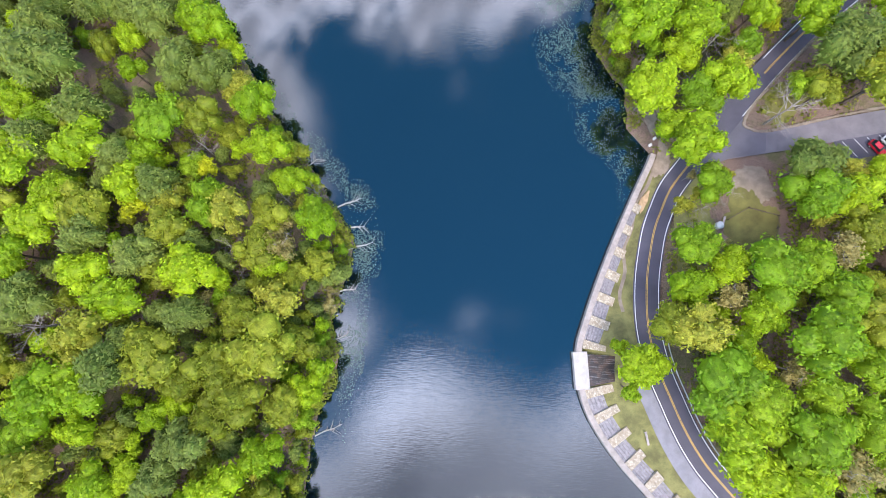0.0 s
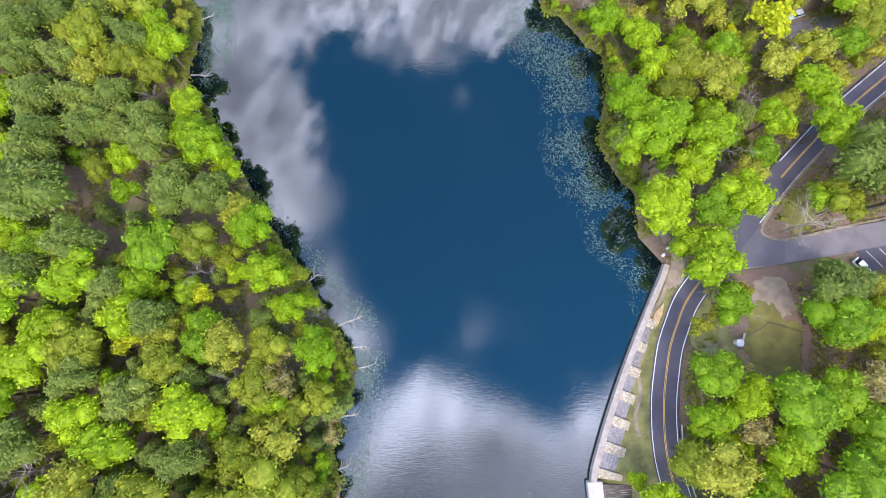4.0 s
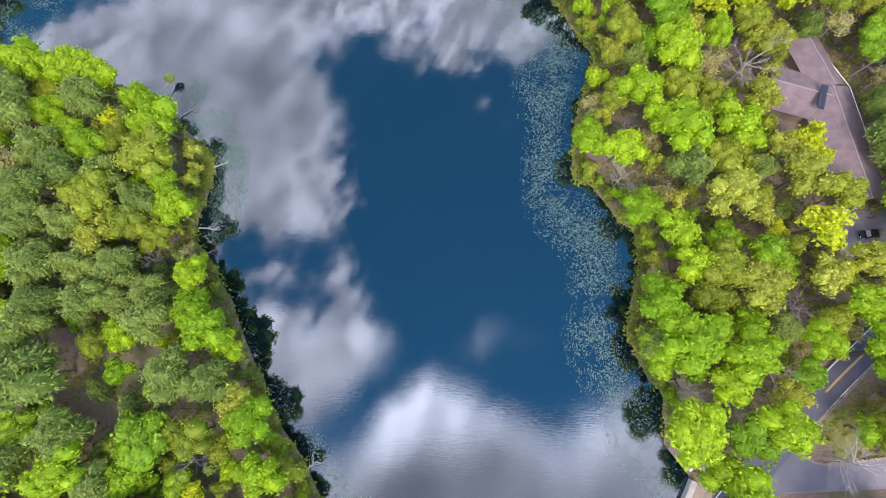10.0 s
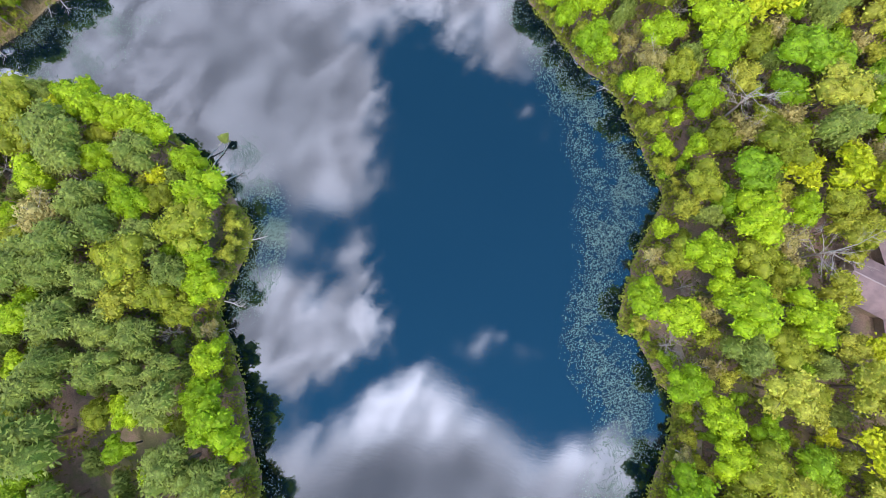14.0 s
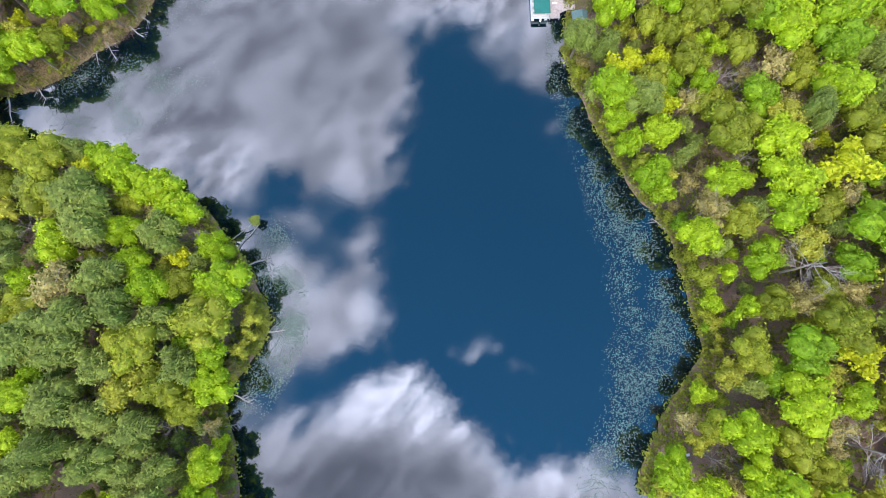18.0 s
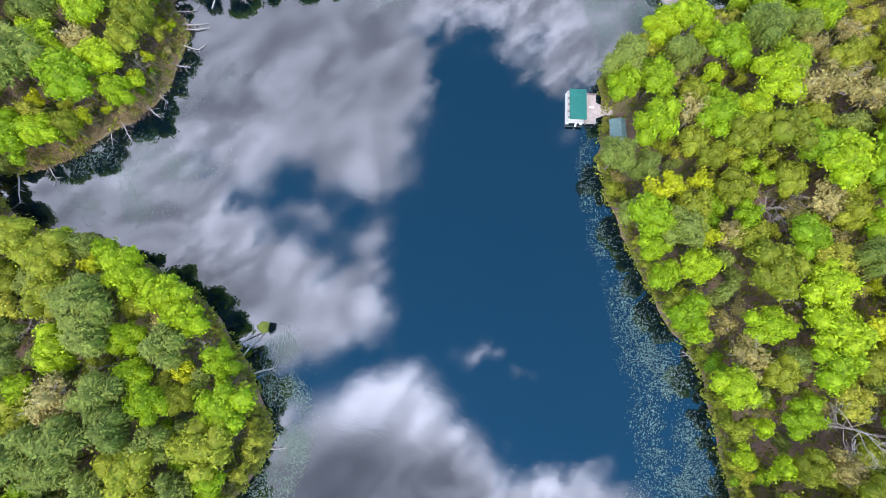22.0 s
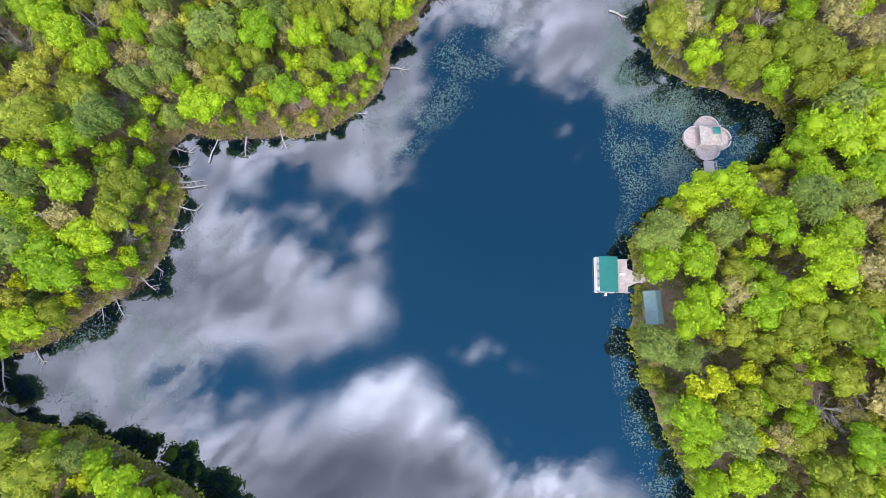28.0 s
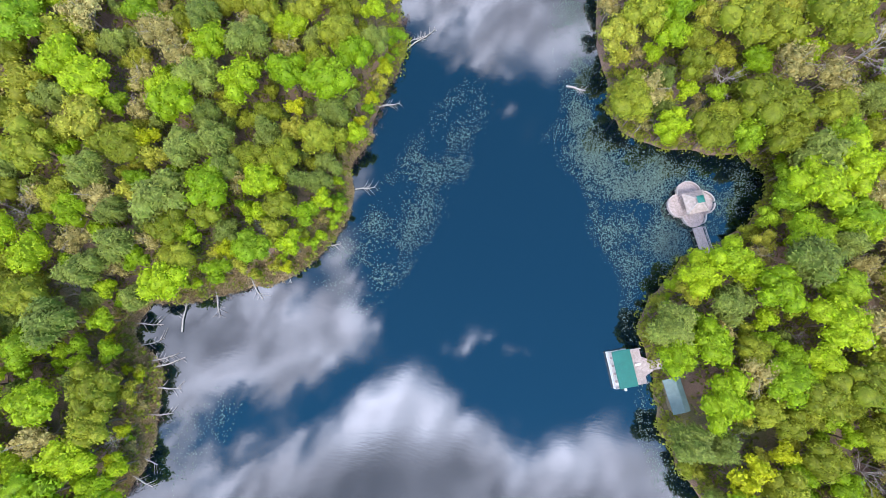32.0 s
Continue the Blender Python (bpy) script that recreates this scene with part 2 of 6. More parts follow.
MAT["gravel"] = plain("sandy_gravel", (0.24, 0.19, 0.145), 0.95, var=0.3, scale=0.5, grain=12, bump=0.5)
MAT["plank"] = plain("weathered_plank", (0.37, 0.315, 0.305), 0.85, var=0.25, scale=2.0, grain=16)
MAT["green_metal"] = plain("green_metal_roof", (0.004, 0.115, 0.095), 0.55, var=0.12, scale=0.8)
MAT["grey_metal"] = plain("grey_green_metal_roof", (0.105, 0.17, 0.17), 0.4, var=0.15, scale=0.8)
MAT["white"] = plain("white_painted_metal", (0.62, 0.61, 0.62), 0.45, var=0.08, scale=2)
MAT["ridge"] = plain("pale_ridge_shingle", (0.22, 0.175, 0.175), 0.9, var=0.15, scale=0.8, grain=9)
MAT["shake"] = plain("weathered_shake", (0.33, 0.275, 0.255), 0.9, var=0.3, scale=1.6, grain=12, bump=0.4)
MAT["shingle"] = plain("brown_shingle", (0.145, 0.1, 0.102), 0.9, var=0.22, scale=0.5, grain=9, bump=0.4)
MAT["panel"] = plain("solar_cell", (0.012, 0.014, 0.03), 0.45, var=0.2, scale=2, bump=0.0)
MAT["wall"] = plain("brown_siding", (0.22, 0.16, 0.11), 0.85)
MAT["glass"] = plain("dark_car_glass", (0.02, 0.022, 0.025), 0.08, var=0.1, bump=0.0)
MAT["rubber"] = plain("rubber", (0.02, 0.02, 0.02), 0.8)
MAT["black_paint"] = plain("black_car_paint", (0.015, 0.015, 0.018), 0.2, bump=0.0)
MAT["red_paint"] = plain("red_car_paint", (0.45, 0.015, 0.03), 0.25, bump=0.0)
MAT["white_car"] = plain("white_car_paint", (0.75, 0.75, 0.76), 0.25, var=0.05, bump=0.0)
MAT["blue_car"] = plain("pale_blue_paint", (0.42, 0.48, 0.55), 0.25, var=0.05, bump=0.0)
MAT["steel"] = plain("galvanised_steel", (0.62, 0.62, 0.64), 0.4, 0.6, var=0.1)


def ground_material():
    m, nt, p = material("forest_floor")
    geo = nt.nodes.new("ShaderNodeNewGeometry").outputs["Position"]
    big, mid, fine = noise_tex(nt, geo, 0.06, 4), noise_tex(nt, geo, 0.5, 5), noise_tex(nt, geo, 6.0, 4)
    litter = mixcol(nt, smooth(nt, fine.outputs["Fac"], 0.35, 0.65), (0.105, 0.066, 0.05), (0.235, 0.16, 0.125))
    moss = mixcol(nt, smooth(nt, fine.outputs["Fac"], 0.35, 0.65), (0.075, 0.07, 0.03), (0.15, 0.135, 0.06))
    f = mnode(nt, "ADD", mnode(nt, "MULTIPLY", big.outputs["Fac"], 0.6), mnode(nt, "MULTIPLY", mid.outputs["Fac"], 0.4))
    nt.links.new(mixcol(nt, smooth(nt, f, 0.45, 0.62), litter, moss), p.inputs["Base Color"])
    p.inputs["Roughness"].default_value = 0.95
    b = nt.nodes.new("ShaderNodeBump")
    b.inputs["Strength"].default_value, b.inputs["Distance"].default_value = 0.6, 0.12
    nt.links.new(fine.outputs["Fac"], b.inputs["Height"])
    nt.links.new(b.outputs[0], p.inputs["Normal"])
    return m



def veneer_material():
    """Flat fieldstones of uneven cream tones with recessed darker joints."""
    m, nt, p = material("stone_veneer")
    geo = nt.nodes.new("ShaderNodeNewGeometry").outputs["Position"]
    cell, joint = nt.nodes.new("ShaderNodeTexVoronoi"), nt.nodes.new("ShaderNodeTexVoronoi")
    joint.feature = "DISTANCE_TO_EDGE"
    for v in (cell, joint):
        v.inputs["Scale"].default_value = 2.4
        nt.links.new(geo, v.inputs["Vector"])
    tone = nt.nodes.new("ShaderNodeSeparateColor")
    nt.links.new(cell.outputs["Color"], tone.inputs[0])
    grain = noise_tex(nt, geo, 14.0, 4)
    col = mixcol(nt, tone.outputs[0], (0.27, 0.20, 0.13), (0.54, 0.47, 0.37))
    col = mixcol(nt, mnode(nt, "MULTIPLY", grain.outputs["Fac"], 0.4), col, (0.35, 0.29, 0.22))
    nt.links.new(mixcol(nt, smooth(nt, joint.outputs["Distance"], 0.0, 0.09), (0.25, 0.21, 0.17), col), p.inputs["Base Color"])
    p.inputs["Roughness"].default_value = 0.85
    bp = nt.nodes.new("ShaderNodeBump")
    bp.inputs["Strength"].default_value, bp.inputs["Distance"].default_value = 0.7, 0.05
    nt.links.new(smooth(nt, joint.outputs["Distance"], 0.0, 0.12), bp.inputs["Height"])
    nt.links.new(bp.outputs[0], p.inputs["Normal"])
    return m


def chute_material(turn_):
    """Wet dark stone with thin white water and rusty stains running down the fall."""
    m, nt, p = material("wet_chute")
    geo = nt.nodes.new("ShaderNodeNewGeometry").outputs["Position"]
    mp = nt.nodes.new("ShaderNodeMapping")
    mp.vector_type = "TEXTURE"
    mp.inputs["Rotation"].default_value = (0, 0, radians(turn_))
    mp.inputs["Scale"].default_value = (0.22, 7.0, 1.0)
    nt.links.new(geo, mp.inputs["Vector"])
    flow, stain = noise_tex(nt, mp.outputs[0], 1.6, 6, 0.65), noise_tex(nt, geo, 0.7, 4)
    base = mixcol(nt, smooth(nt, stain.outputs["Fac"], 0.4, 0.62), (0.018, 0.015, 0.017), (0.06, 0.034, 0.028))
    nt.links.new(mixcol(nt, smooth(nt, flow.outputs["Fac"], 0.52, 0.78), base, (0.34, 0.33, 0.35)), p.inputs["Base Color"])
    p.inputs["Roughness"].default_value = 0.4
    return m


def water_material():
    m, nt, p = material("lake_water")
    nt.nodes.remove(p)
    geo = nt.nodes.new("ShaderNodeNewGeometry").outputs["Position"]
    mp = nt.nodes.new("ShaderNodeMapping")
    mp.inputs["Rotation"].default_value = (0, 0, radians(20))
    mp.inputs["Scale"].default_value = (0.5, 1.6, 1.0)
    nt.links.new(geo, mp.inputs["Vector"])
    rip, swell, calm = noise_tex(nt, mp.outputs[0], 1.3, 6, 0.65), noise_tex(nt, geo, 0.12, 3), noise_tex(nt, geo, 0.02, 3)
    # calm bays to the north, breeze towards the dam
    sp = nt.nodes.new("ShaderNodeSeparateXYZ")
    nt.links.new(geo, sp.inputs[0])
    south = smooth(nt, sp.outputs[1], 120.0, -10.0)
    breeze = mnode(nt, "ADD", 0.1, mnode(nt, "MULTIPLY", mnode(nt, "ADD", south, smooth(nt, calm.outputs["Fac"], 0.4, 0.65)), 0.5))
    b1 = nt.nodes.new("ShaderNodeBump")
    b1.inputs["Distance"].default_value = 0.03
    nt.links.new(mnode(nt, "MULTIPLY", breeze, 0.35), b1.inputs["Strength"])
    nt.links.new(rip.outputs["Fac"], b1.inputs["Height"])
    b0 = nt.nodes.new("ShaderNodeBump")
    b0.inputs["Distance"].default_value = 0.02
    mq = nt.nodes.new("ShaderNodeMapping")
    mq.inputs["Rotation"].default_value = (0, 0, radians(32))
    mq.inputs["Scale"].default_value = (0.45, 2.4, 1.0)
    nt.links.new(geo, mq.inputs["Vector"])
    wave = noise_tex(nt, mq.outputs[0], 1.5, 3, 0.6)
    nt.links.new(mnode(nt, "MULTIPLY", mnode(nt, "MULTIPLY", south, smooth(nt, calm.outputs["Fac"], 0.3, 0.6)), 0.75), b0.inputs["Strength"])
    nt.links.new(wave.outputs["Fac"], b0.inputs["Height"])
    nt.links.new(b0.outputs[0], b1.inputs["Normal"])
    b2 = nt.nodes.new("ShaderNodeBump")
    b2.inputs["Distance"].default_value, b2.inputs["Strength"].default_value = 0.12, 0.12
    nt.links.new(swell.outputs["Fac"], b2.inputs["Height"])
    nt.links.new(b1.outputs[0], b2.inputs["Normal"])
    d = nt.nodes.new("ShaderNodeBsdfDiffuse")
    nt.links.new(mixcol(nt, smooth(nt, calm.outputs["Fac"], 0.35, 0.7), (0.001, 0.004, 0.008), (0.0015, 0.005, 0.009)), d.inputs["Color"])
    g = nt.nodes.new("ShaderNodeBsdfGlossy")
    nt.links.new(mnode(nt, "ADD", 0.02, mnode(nt, "MULTIPLY", south, 0.03)), g.inputs["Roughness"])
    g.inputs["Color"].default_value = (0.86, 0.97, 1.0, 1)
    nt.links.new(b2.outputs[0], g.inputs["Normal"])
    fr = nt.nodes.new("ShaderNodeFresnel")
    fr.inputs["IOR"].default_value = 1.97
    mx = nt.nodes.new("ShaderNodeMixShader")
    nt.links.new(fr.outputs[0], mx.inputs[0])
    nt.links.new(d.outputs[0], mx.inputs[1])
    nt.links.new(g.outputs[0], mx.inputs[2])
    nt.links.new(mx.outputs[0], nt.nodes["Material Output"].inputs["Surface"])
    return m


MAT["ground"], MAT["water"] = ground_material(), water_material()
MAT["veneer"] = veneer_material()

# ---- mesh helpers ----


def mesh_of(name, verts, faces, mat):
    me = bpy.data.meshes.new(name)
    me.from_pydata([tuple(v) for v in verts], [], faces)
    me.materials.append(MAT[mat] if isinstance(mat, str) else mat)
    me.update()
    return me


def part(name, bm, mat, parent=None, label=""):
    """Link a bmesh as one mesh object under a thing or a part."""
    me = bpy.data.meshes.new(name)
    bm.to_mesh(me)
    bm.free()
    me.materials.append(MAT[mat])
    ob = new(name, me)
    if parent:
        ob.parent = parent
    return tagged(ob, label)


def sheet(name, verts, faces, mat, parent=None, label=""):
    ob = new(name, mesh_of(name, verts, faces, mat))
    if parent:
        ob.parent = parent
    return tagged(ob, label)


def thing(name, m, label, category, group="", kind=""):
    ob = new(name)
    ob.matrix_world = m
    return tagged(ob, label, category, group, kind)


def add_box(bm, size, at, rz=0.0, bevel=0.0, rx=0.0, ry=0.0):
    r = bmesh.ops.create_cube(bm, size=1.0)
    vs = r["verts"]
    bmesh.ops.scale(bm, vec=size, verts=vs)
    if bevel:
        es = list({e for v in vs for e in v.link_edges})
        rb = bmesh.ops.bevel(bm, geom=es, offset=bevel, segments=1, affect="EDGES")
        vs = rb["verts"]
    bmesh.ops.transform(bm, matrix=pose(*at, rx, ry, rz), verts=vs)
    return bm


def box(size, at, rz=0.0, bevel=0.0, rx=0.0, ry=0.0):
    return add_box(bmesh.new(), size, at, rz, bevel, rx, ry)


def tube_data(pts, radii, sides=6, cap=True):
    """Vertices and faces of a tapered tube along pts."""
    verts, faces = [], []
    for i, p in enumerate(pts):
        a, b = pts[max(0, i - 1)], pts[min(len(pts) - 1, i + 1)]
        d = (Vector(b) - Vector(a)).normalized()
        u = d.cross(Vector((0, 0, 1)) if abs(d.z) < 0.9 else Vector((1, 0, 0))).normalized()
        w = d.cross(u)
        for k in range(sides):
            an = 2 * math.pi * k / sides
            verts.append(Vector(p) + (u * math.cos(an) + w * math.sin(an)) * radii[i])
    for i in range(len(pts) - 1):
        for k in range(sides):
            k2 = (k + 1) % sides
            faces.append((i * sides + k, i * sides + k2, (i + 1) * sides + k2, (i + 1) * sides + k))
    if cap:
        faces.append(tuple(range(sides - 1, -1, -1)))
        faces.append(tuple((len(pts) - 1) * sides + k for k in range(sides)))
    return verts, faces


def merge(chunks):
    V, F = [], []
    for v, f in chunks:
        o = len(V)
        V += list(v)
        F += [tuple(i + o for i in q) for q in f]
    return V, F


def spline(pts, per=4, closed=False):
    """A smooth curve through a few plan points."""
    P = [np.array(p, float) for p in pts]
    n, out = len(P), []
    for i in range(n if closed else n - 1):
        p0 = P[(i - 1) % n] if closed or i > 0 else P[0]
        p1, p2 = P[i], P[(i + 1) % n]
        p3 = P[(i + 2) % n] if closed or i + 2 < n else P[-1]
        for k in range(per):
            t = k / per
            out.append(0.5 * (2 * p1 + (p2 - p0) * t + (2 * p0 - 5 * p1 + 4 * p2 - p3) * t * t + (3 * p1 - p0 - 3 * p2 + p3) * t ** 3))
    if not closed:
        out.append(P[-1])
    return np.array(out)


def even(line, step):
    """Points at even steps along a line."""
    seg = np.hypot(*(line[1:] - line[:-1]).T)
    s = np.concatenate([[0], np.cumsum(seg)])
    n = max(2, int(round(s[-1] / step)) + 1)
    q = np.linspace(0, s[-1], n)
    return np.stack([np.interp(q, s, line[:, k]) for k in range(line.shape[1])], 1)


def side_of(line):
    """Unit vectors to the right of a line, at its points."""
    d = np.gradient(line, axis=0)
    d /= np.hypot(d[:, 0], d[:, 1])[:, None]
    return np.stack([d[:, 1], -d[:, 0]], 1)


def dist_line(p, line):
    """Distance of many points from a polyline."""
    best = np.full(len(p), 1e9)
    for a, b in zip(line[:-1], line[1:]):
        ab = b - a
        t = np.clip(((p - a) @ ab) / max(ab @ ab, 1e-9), 0, 1)
        q = p - a - t[:, None] * ab
        best = np.minimum(best, q[:, 0] ** 2 + q[:, 1] ** 2)
    return np.sqrt(best)


def inside(p, poly):
    res = np.zeros(len(p), bool)
    for a, b in zip(poly, np.roll(poly, -1, 0)):
        c = (a[1] > p[:, 1]) != (b[1] > p[:, 1])
        if a[1] != b[1]:
            res ^= c & (p[:, 0] < (b[0] - a[0]) * (p[:, 1] - a[1]) / (b[1] - a[1]) + a[0])
    return res


# ---- the plan ----
WEST_SHORE = [(-38, -110), (-33, -60), (-31, -36), (-30, -23), (-27.5, -14), (-25, -7), (-27, -1), (-25, 8), (-23, 18), (-26, 27), (-33, 38),
              (-39, 47), (-45, 54), (-49, 62), (-54, 73), (-61, 84), (-67, 90), (-67, 98), (-66, 106), (-67, 112), (-73, 118), (-80, 123),
              (-88, 127), (-98, 131), (-110, 132), (-124, 132), (-134, 130), (-145, 128), (-158, 131)]
NORTH_SHORE = [(-160, 135), (-151, 140), (-145, 148), (-141, 156), (-135, 164), (-134, 172), (-135, 182), (-138, 190), (-146, 195), (-143, 203),
               (-135, 206), (-124, 211), (-114, 217), (-108, 226), (-105, 236), (-108, 244), (-105, 254), (-104, 268), (-102, 277), (-105, 287),
               (-112, 305), (-118, 335), (-112, 375), (-85, 390), (-62, 370), (-60, 330)]
EAST_SHORE = [(-56, 296), (-52, 284), (-49, 273), (-43, 268), (-31, 267), (-17, 269), (-10, 265), (-10, 257), (-16, 249), (-24, 242), (-30, 234),
              (-33, 226), (-31, 216), (-27, 206), (-24, 199), (-17, 191), (-10, 184), (-2, 177), (8, 170), (15, 164), (20, 157), (26, 148),
              (29, 141), (26, 131), (24, 122), (24, 112), (30, 107), (37, 98), (40, 91), (38, 83), (37, 74), (40, 68), (44, 59), (44.5, 50)]
DAM_LINE = [(50.3, 43), (49.0, 40), (45.9, 33.8), (41.9, 25.4), (38.2, 17.2), (34.7, 8.7), (32.3, 2.1), (30.6, -3.2), (30.3, -8.6), (30.9, -13.7), (32.5, -18.7), (36, -24.8), (40.2, -30.3), (45.6, -36.3), (57, -50), (68, -63)]
FAR_END = [(66, -80), (50, -112), (5, -125)]
ROAD = [(150, 122), (120, 100), (102, 85.7), (92, 77.4), (84.9, 70.5), (78, 63.3), (68, 51.5), (58.3, 39.7), (54.1, 34.3), (51.4, 28.7), (49.5, 23.9), (48.2, 18.4), (47.2, 13), (46.7, 7.7),
        (46.6, 2.5), (47.1, -2.6), (48.7, -9.6), (50.9, -15.2), (53.2, -20.7), (56, -26.1), (59.8, -31.5), (68, -40), (85, -51), (120, -62)]
SIDE_ROAD = [(60, 42), (66, 44.2), (73, 45.3), (84, 46.9), (94.4, 48.7), (106, 50.8), (135, 56)]

dam_line = even(spline(DAM_LINE, 6), 1.0)


def ragged(plan):
    """A bank with small coves and spits."""
    line = spline(plan, 4)
    off = np.array([1.5 * noise.noise((x * 0.16, y * 0.16, 1.0)) + 0.9 * noise.noise((x * 0.45, y * 0.45, 5.0)) for x, y in line])
    off[:2] = off[-2:] = 0
    return line + side_of(line) * off[:, None]


lake = np.concatenate([ragged(WEST_SHORE), ragged(NORTH_SHORE), ragged(EAST_SHORE), np.array(DAM_LINE), np.array(FAR_END)])
lake_edge = np.concatenate([lake, lake[:1]])
road_line, side_line = even(spline(ROAD, 5), 1.5), even(spline(SIDE_ROAD, 5), 1.5)
verge_poly = np.concatenate([dam_line, road_line[(road_line[:, 1] < 46) & (road_line[:, 1] > -62) & (road_line[:, 0] < 130)][::-1]])


def shore_distance(p):
    """Metres from the water's edge: plus on land, minus in the lake."""
    d = dist_line(p, lake_edge)
    return np.where(inside(p, lake), -d, d)


def land(p, sd=None):
    """Height of the land, smooth, before roads are cut in."""
    p = np.atleast_2d(np.array(p, float))
    sd = shore_distance(p) if sd is None else sd
    up = 0.3 * np.clip(sd, 0, 1.2) + 12 * (1 - np.exp(-np.clip(sd - 1.2, 0, None) * 0.095 / 12))
    low = np.maximum(-2.5, 0.3 * sd)
    roll = 0.35 * np.sin(p[:, 0] * 0.11 + 1) * np.sin(p[:, 1] * 0.09) * np.clip(sd / 12, 0, 1)
    return np.where(sd > 0, up + roll, low)


def shore_near(p):
    """Metres from the water's edge, read off the ground's own grid: quick, for very many points."""
    i = np.clip(np.searchsorted(gx, p[:, 0]) - 1, 0, nx - 2)
    j = np.clip(np.searchsorted(gy, p[:, 1]) - 1, 0, ny - 2)
    fx, fy = (p[:, 0] - gx[i]) / (gx[i + 1] - gx[i]), (p[:, 1] - gy[j]) / (gy[j + 1] - gy[j])
    g = gsd.reshape(ny, nx)
    return (g[j, i] * (1 - fx) + g[j, i + 1] * fx) * (1 - fy) + (g[j + 1, i] * (1 - fx) + g[j + 1, i + 1] * fx) * fy


def axis(lo, hi, step, far):
    a = list(np.arange(lo, hi + 0.1, step))
    g, x, y = step, a[0], a[-1]
    left, right = [], []
    while y < far:
        g *= 1.5
        x, y = x - g, y + g
        left.append(x)
        right.append(y)
    return np.array(left[::-1] + a + right)


def cut(p):
    """True where a road, verge or lot lies on the land."""
    return (dist_line(p, road_line) < 3.6) | (dist_line(p, side_line) < 3.4) | inside(p, verge_poly)


gx, gy = axis(-210, 150, 2.0, 3500), axis(-120, 340, 2.0, 3500)
GX, GY = np.meshgrid(gx, gy)
gp = np.stack([GX.ravel(), GY.ravel()], 1)
gsd = shore_distance(gp)
gz = land(gp, gsd)
gz = np.where((gsd > 0) & cut(gp), np.maximum(gz - 0.5, 0.02), gz)
nx, ny = len(gx), len(gy)
idx = np.arange(nx * ny).reshape(ny, nx)
quads = np.stack([idx[:-1, :-1].ravel(), idx[:-1, 1:].ravel(), idx[1:, 1:].ravel(), idx[1:, :-1].ravel()], 1)
ground = new("ground", mesh_of("ground", np.column_stack([gp, gz]).tolist(), quads.tolist(), "ground"))
for f in ground.data.polygons:
    f.use_smooth = True
tagged(ground, "brown leaf-littered forest floor with moss and scrub", "ground", kind="structure")

wide = lake.copy()
water = sheet("water", [(x, y, 0.0) for x, y in wide], [tuple(range(len(wide)))], "water")
bmw = bmesh.new()
bmw.from_mesh(water.data)
bmesh.ops.triangulate(bmw, faces=bmw.faces)
for f in bmw.faces:
    if f.normal.z < 0:
        f.normal_flip()
bmw.to_mesh(water.data)
bmw.free()
tagged(water, "deep blue lake water mirroring broken clouds", "lake", kind="structure")


def loft(name, A, B, mat, lift, across=6, parent=None, label="", zs=None):
    """A sheet laid on the land between two lines of equally many points."""
    n = len(A)
    ts = np.linspace(0, 1, across + 1)
    P = (A[:, None, :] * (1 - ts)[None, :, None] + B[:, None, :] * ts[None, :, None]).reshape(-1, 2)
    z = land(P) + lift if zs is None else zs(P) + lift
    F = []
    for i in range(n - 1):
        for k in range(across):
            a = i * (across + 1) + k
            F.append((a, a + across + 1, a + across + 2, a + 1))
    ob = sheet(name, np.column_stack([P, z]).tolist(), F, mat, parent, label)
    for f in ob.data.polygons:
        f.use_smooth = True
    return ob


def band(name, line, off, width, mat, lift, parent=None, label="", base=None):
    """A strip along a line: its middle off metres to the right, resting on the road's own level."""
    r = side_of(line)
    A, B = line + r * (off - width / 2), line + r * (off + width / 2)
    n = len(line)
    m = 2 if width < 1 else 4
    ts = np.linspace(0, 1, m + 1)
    V, F = [], []
    zq = land((A[:, None, :] * (1 - ts)[None, :, None] + B[:, None, :] * ts[None, :, None]).reshape(-1, 2)).reshape(n, m + 1)
    for i in range(n):
        for j, t in enumerate(ts):
            q = A[i] * (1 - t) + B[i] * t
            V.append((q[0], q[1], float(zq[i, j]) + lift))
    for i in range(n - 1):
        for j in range(m):
            a = i * (m + 1) + j
            F.append((a, a + 1, a + m + 2, a + m + 1))
    ob = sheet(name, V, F, mat, parent, label)
    bm = bmesh.new()
    bm.from_mesh(ob.data)
    for f in bm.faces:
        if f.normal.z < 0:
            f.normal_flip()
    bm.to_mesh(ob.data)
    bm.free()
    return ob


def road_level(line):
    z = land(line)
    return np.convolve(np.pad(z, 4, mode="edge"), np.ones(9) / 9, mode="valid")



def resample(line, n):
    return even(line, 0.5)[np.linspace(0, len(even(line, 0.5)) - 1, n).astype(int)]


verge_side = road_line[(road_line[:, 1] < 44) & (road_line[:, 0] < 95)]
verge = loft("grass_verge", resample(dam_line, 120), resample(verge_side, 120), "grass", -0.12, 12)
tagged(verge, "patchy mown grass verge below the dam", "grass", kind="structure")

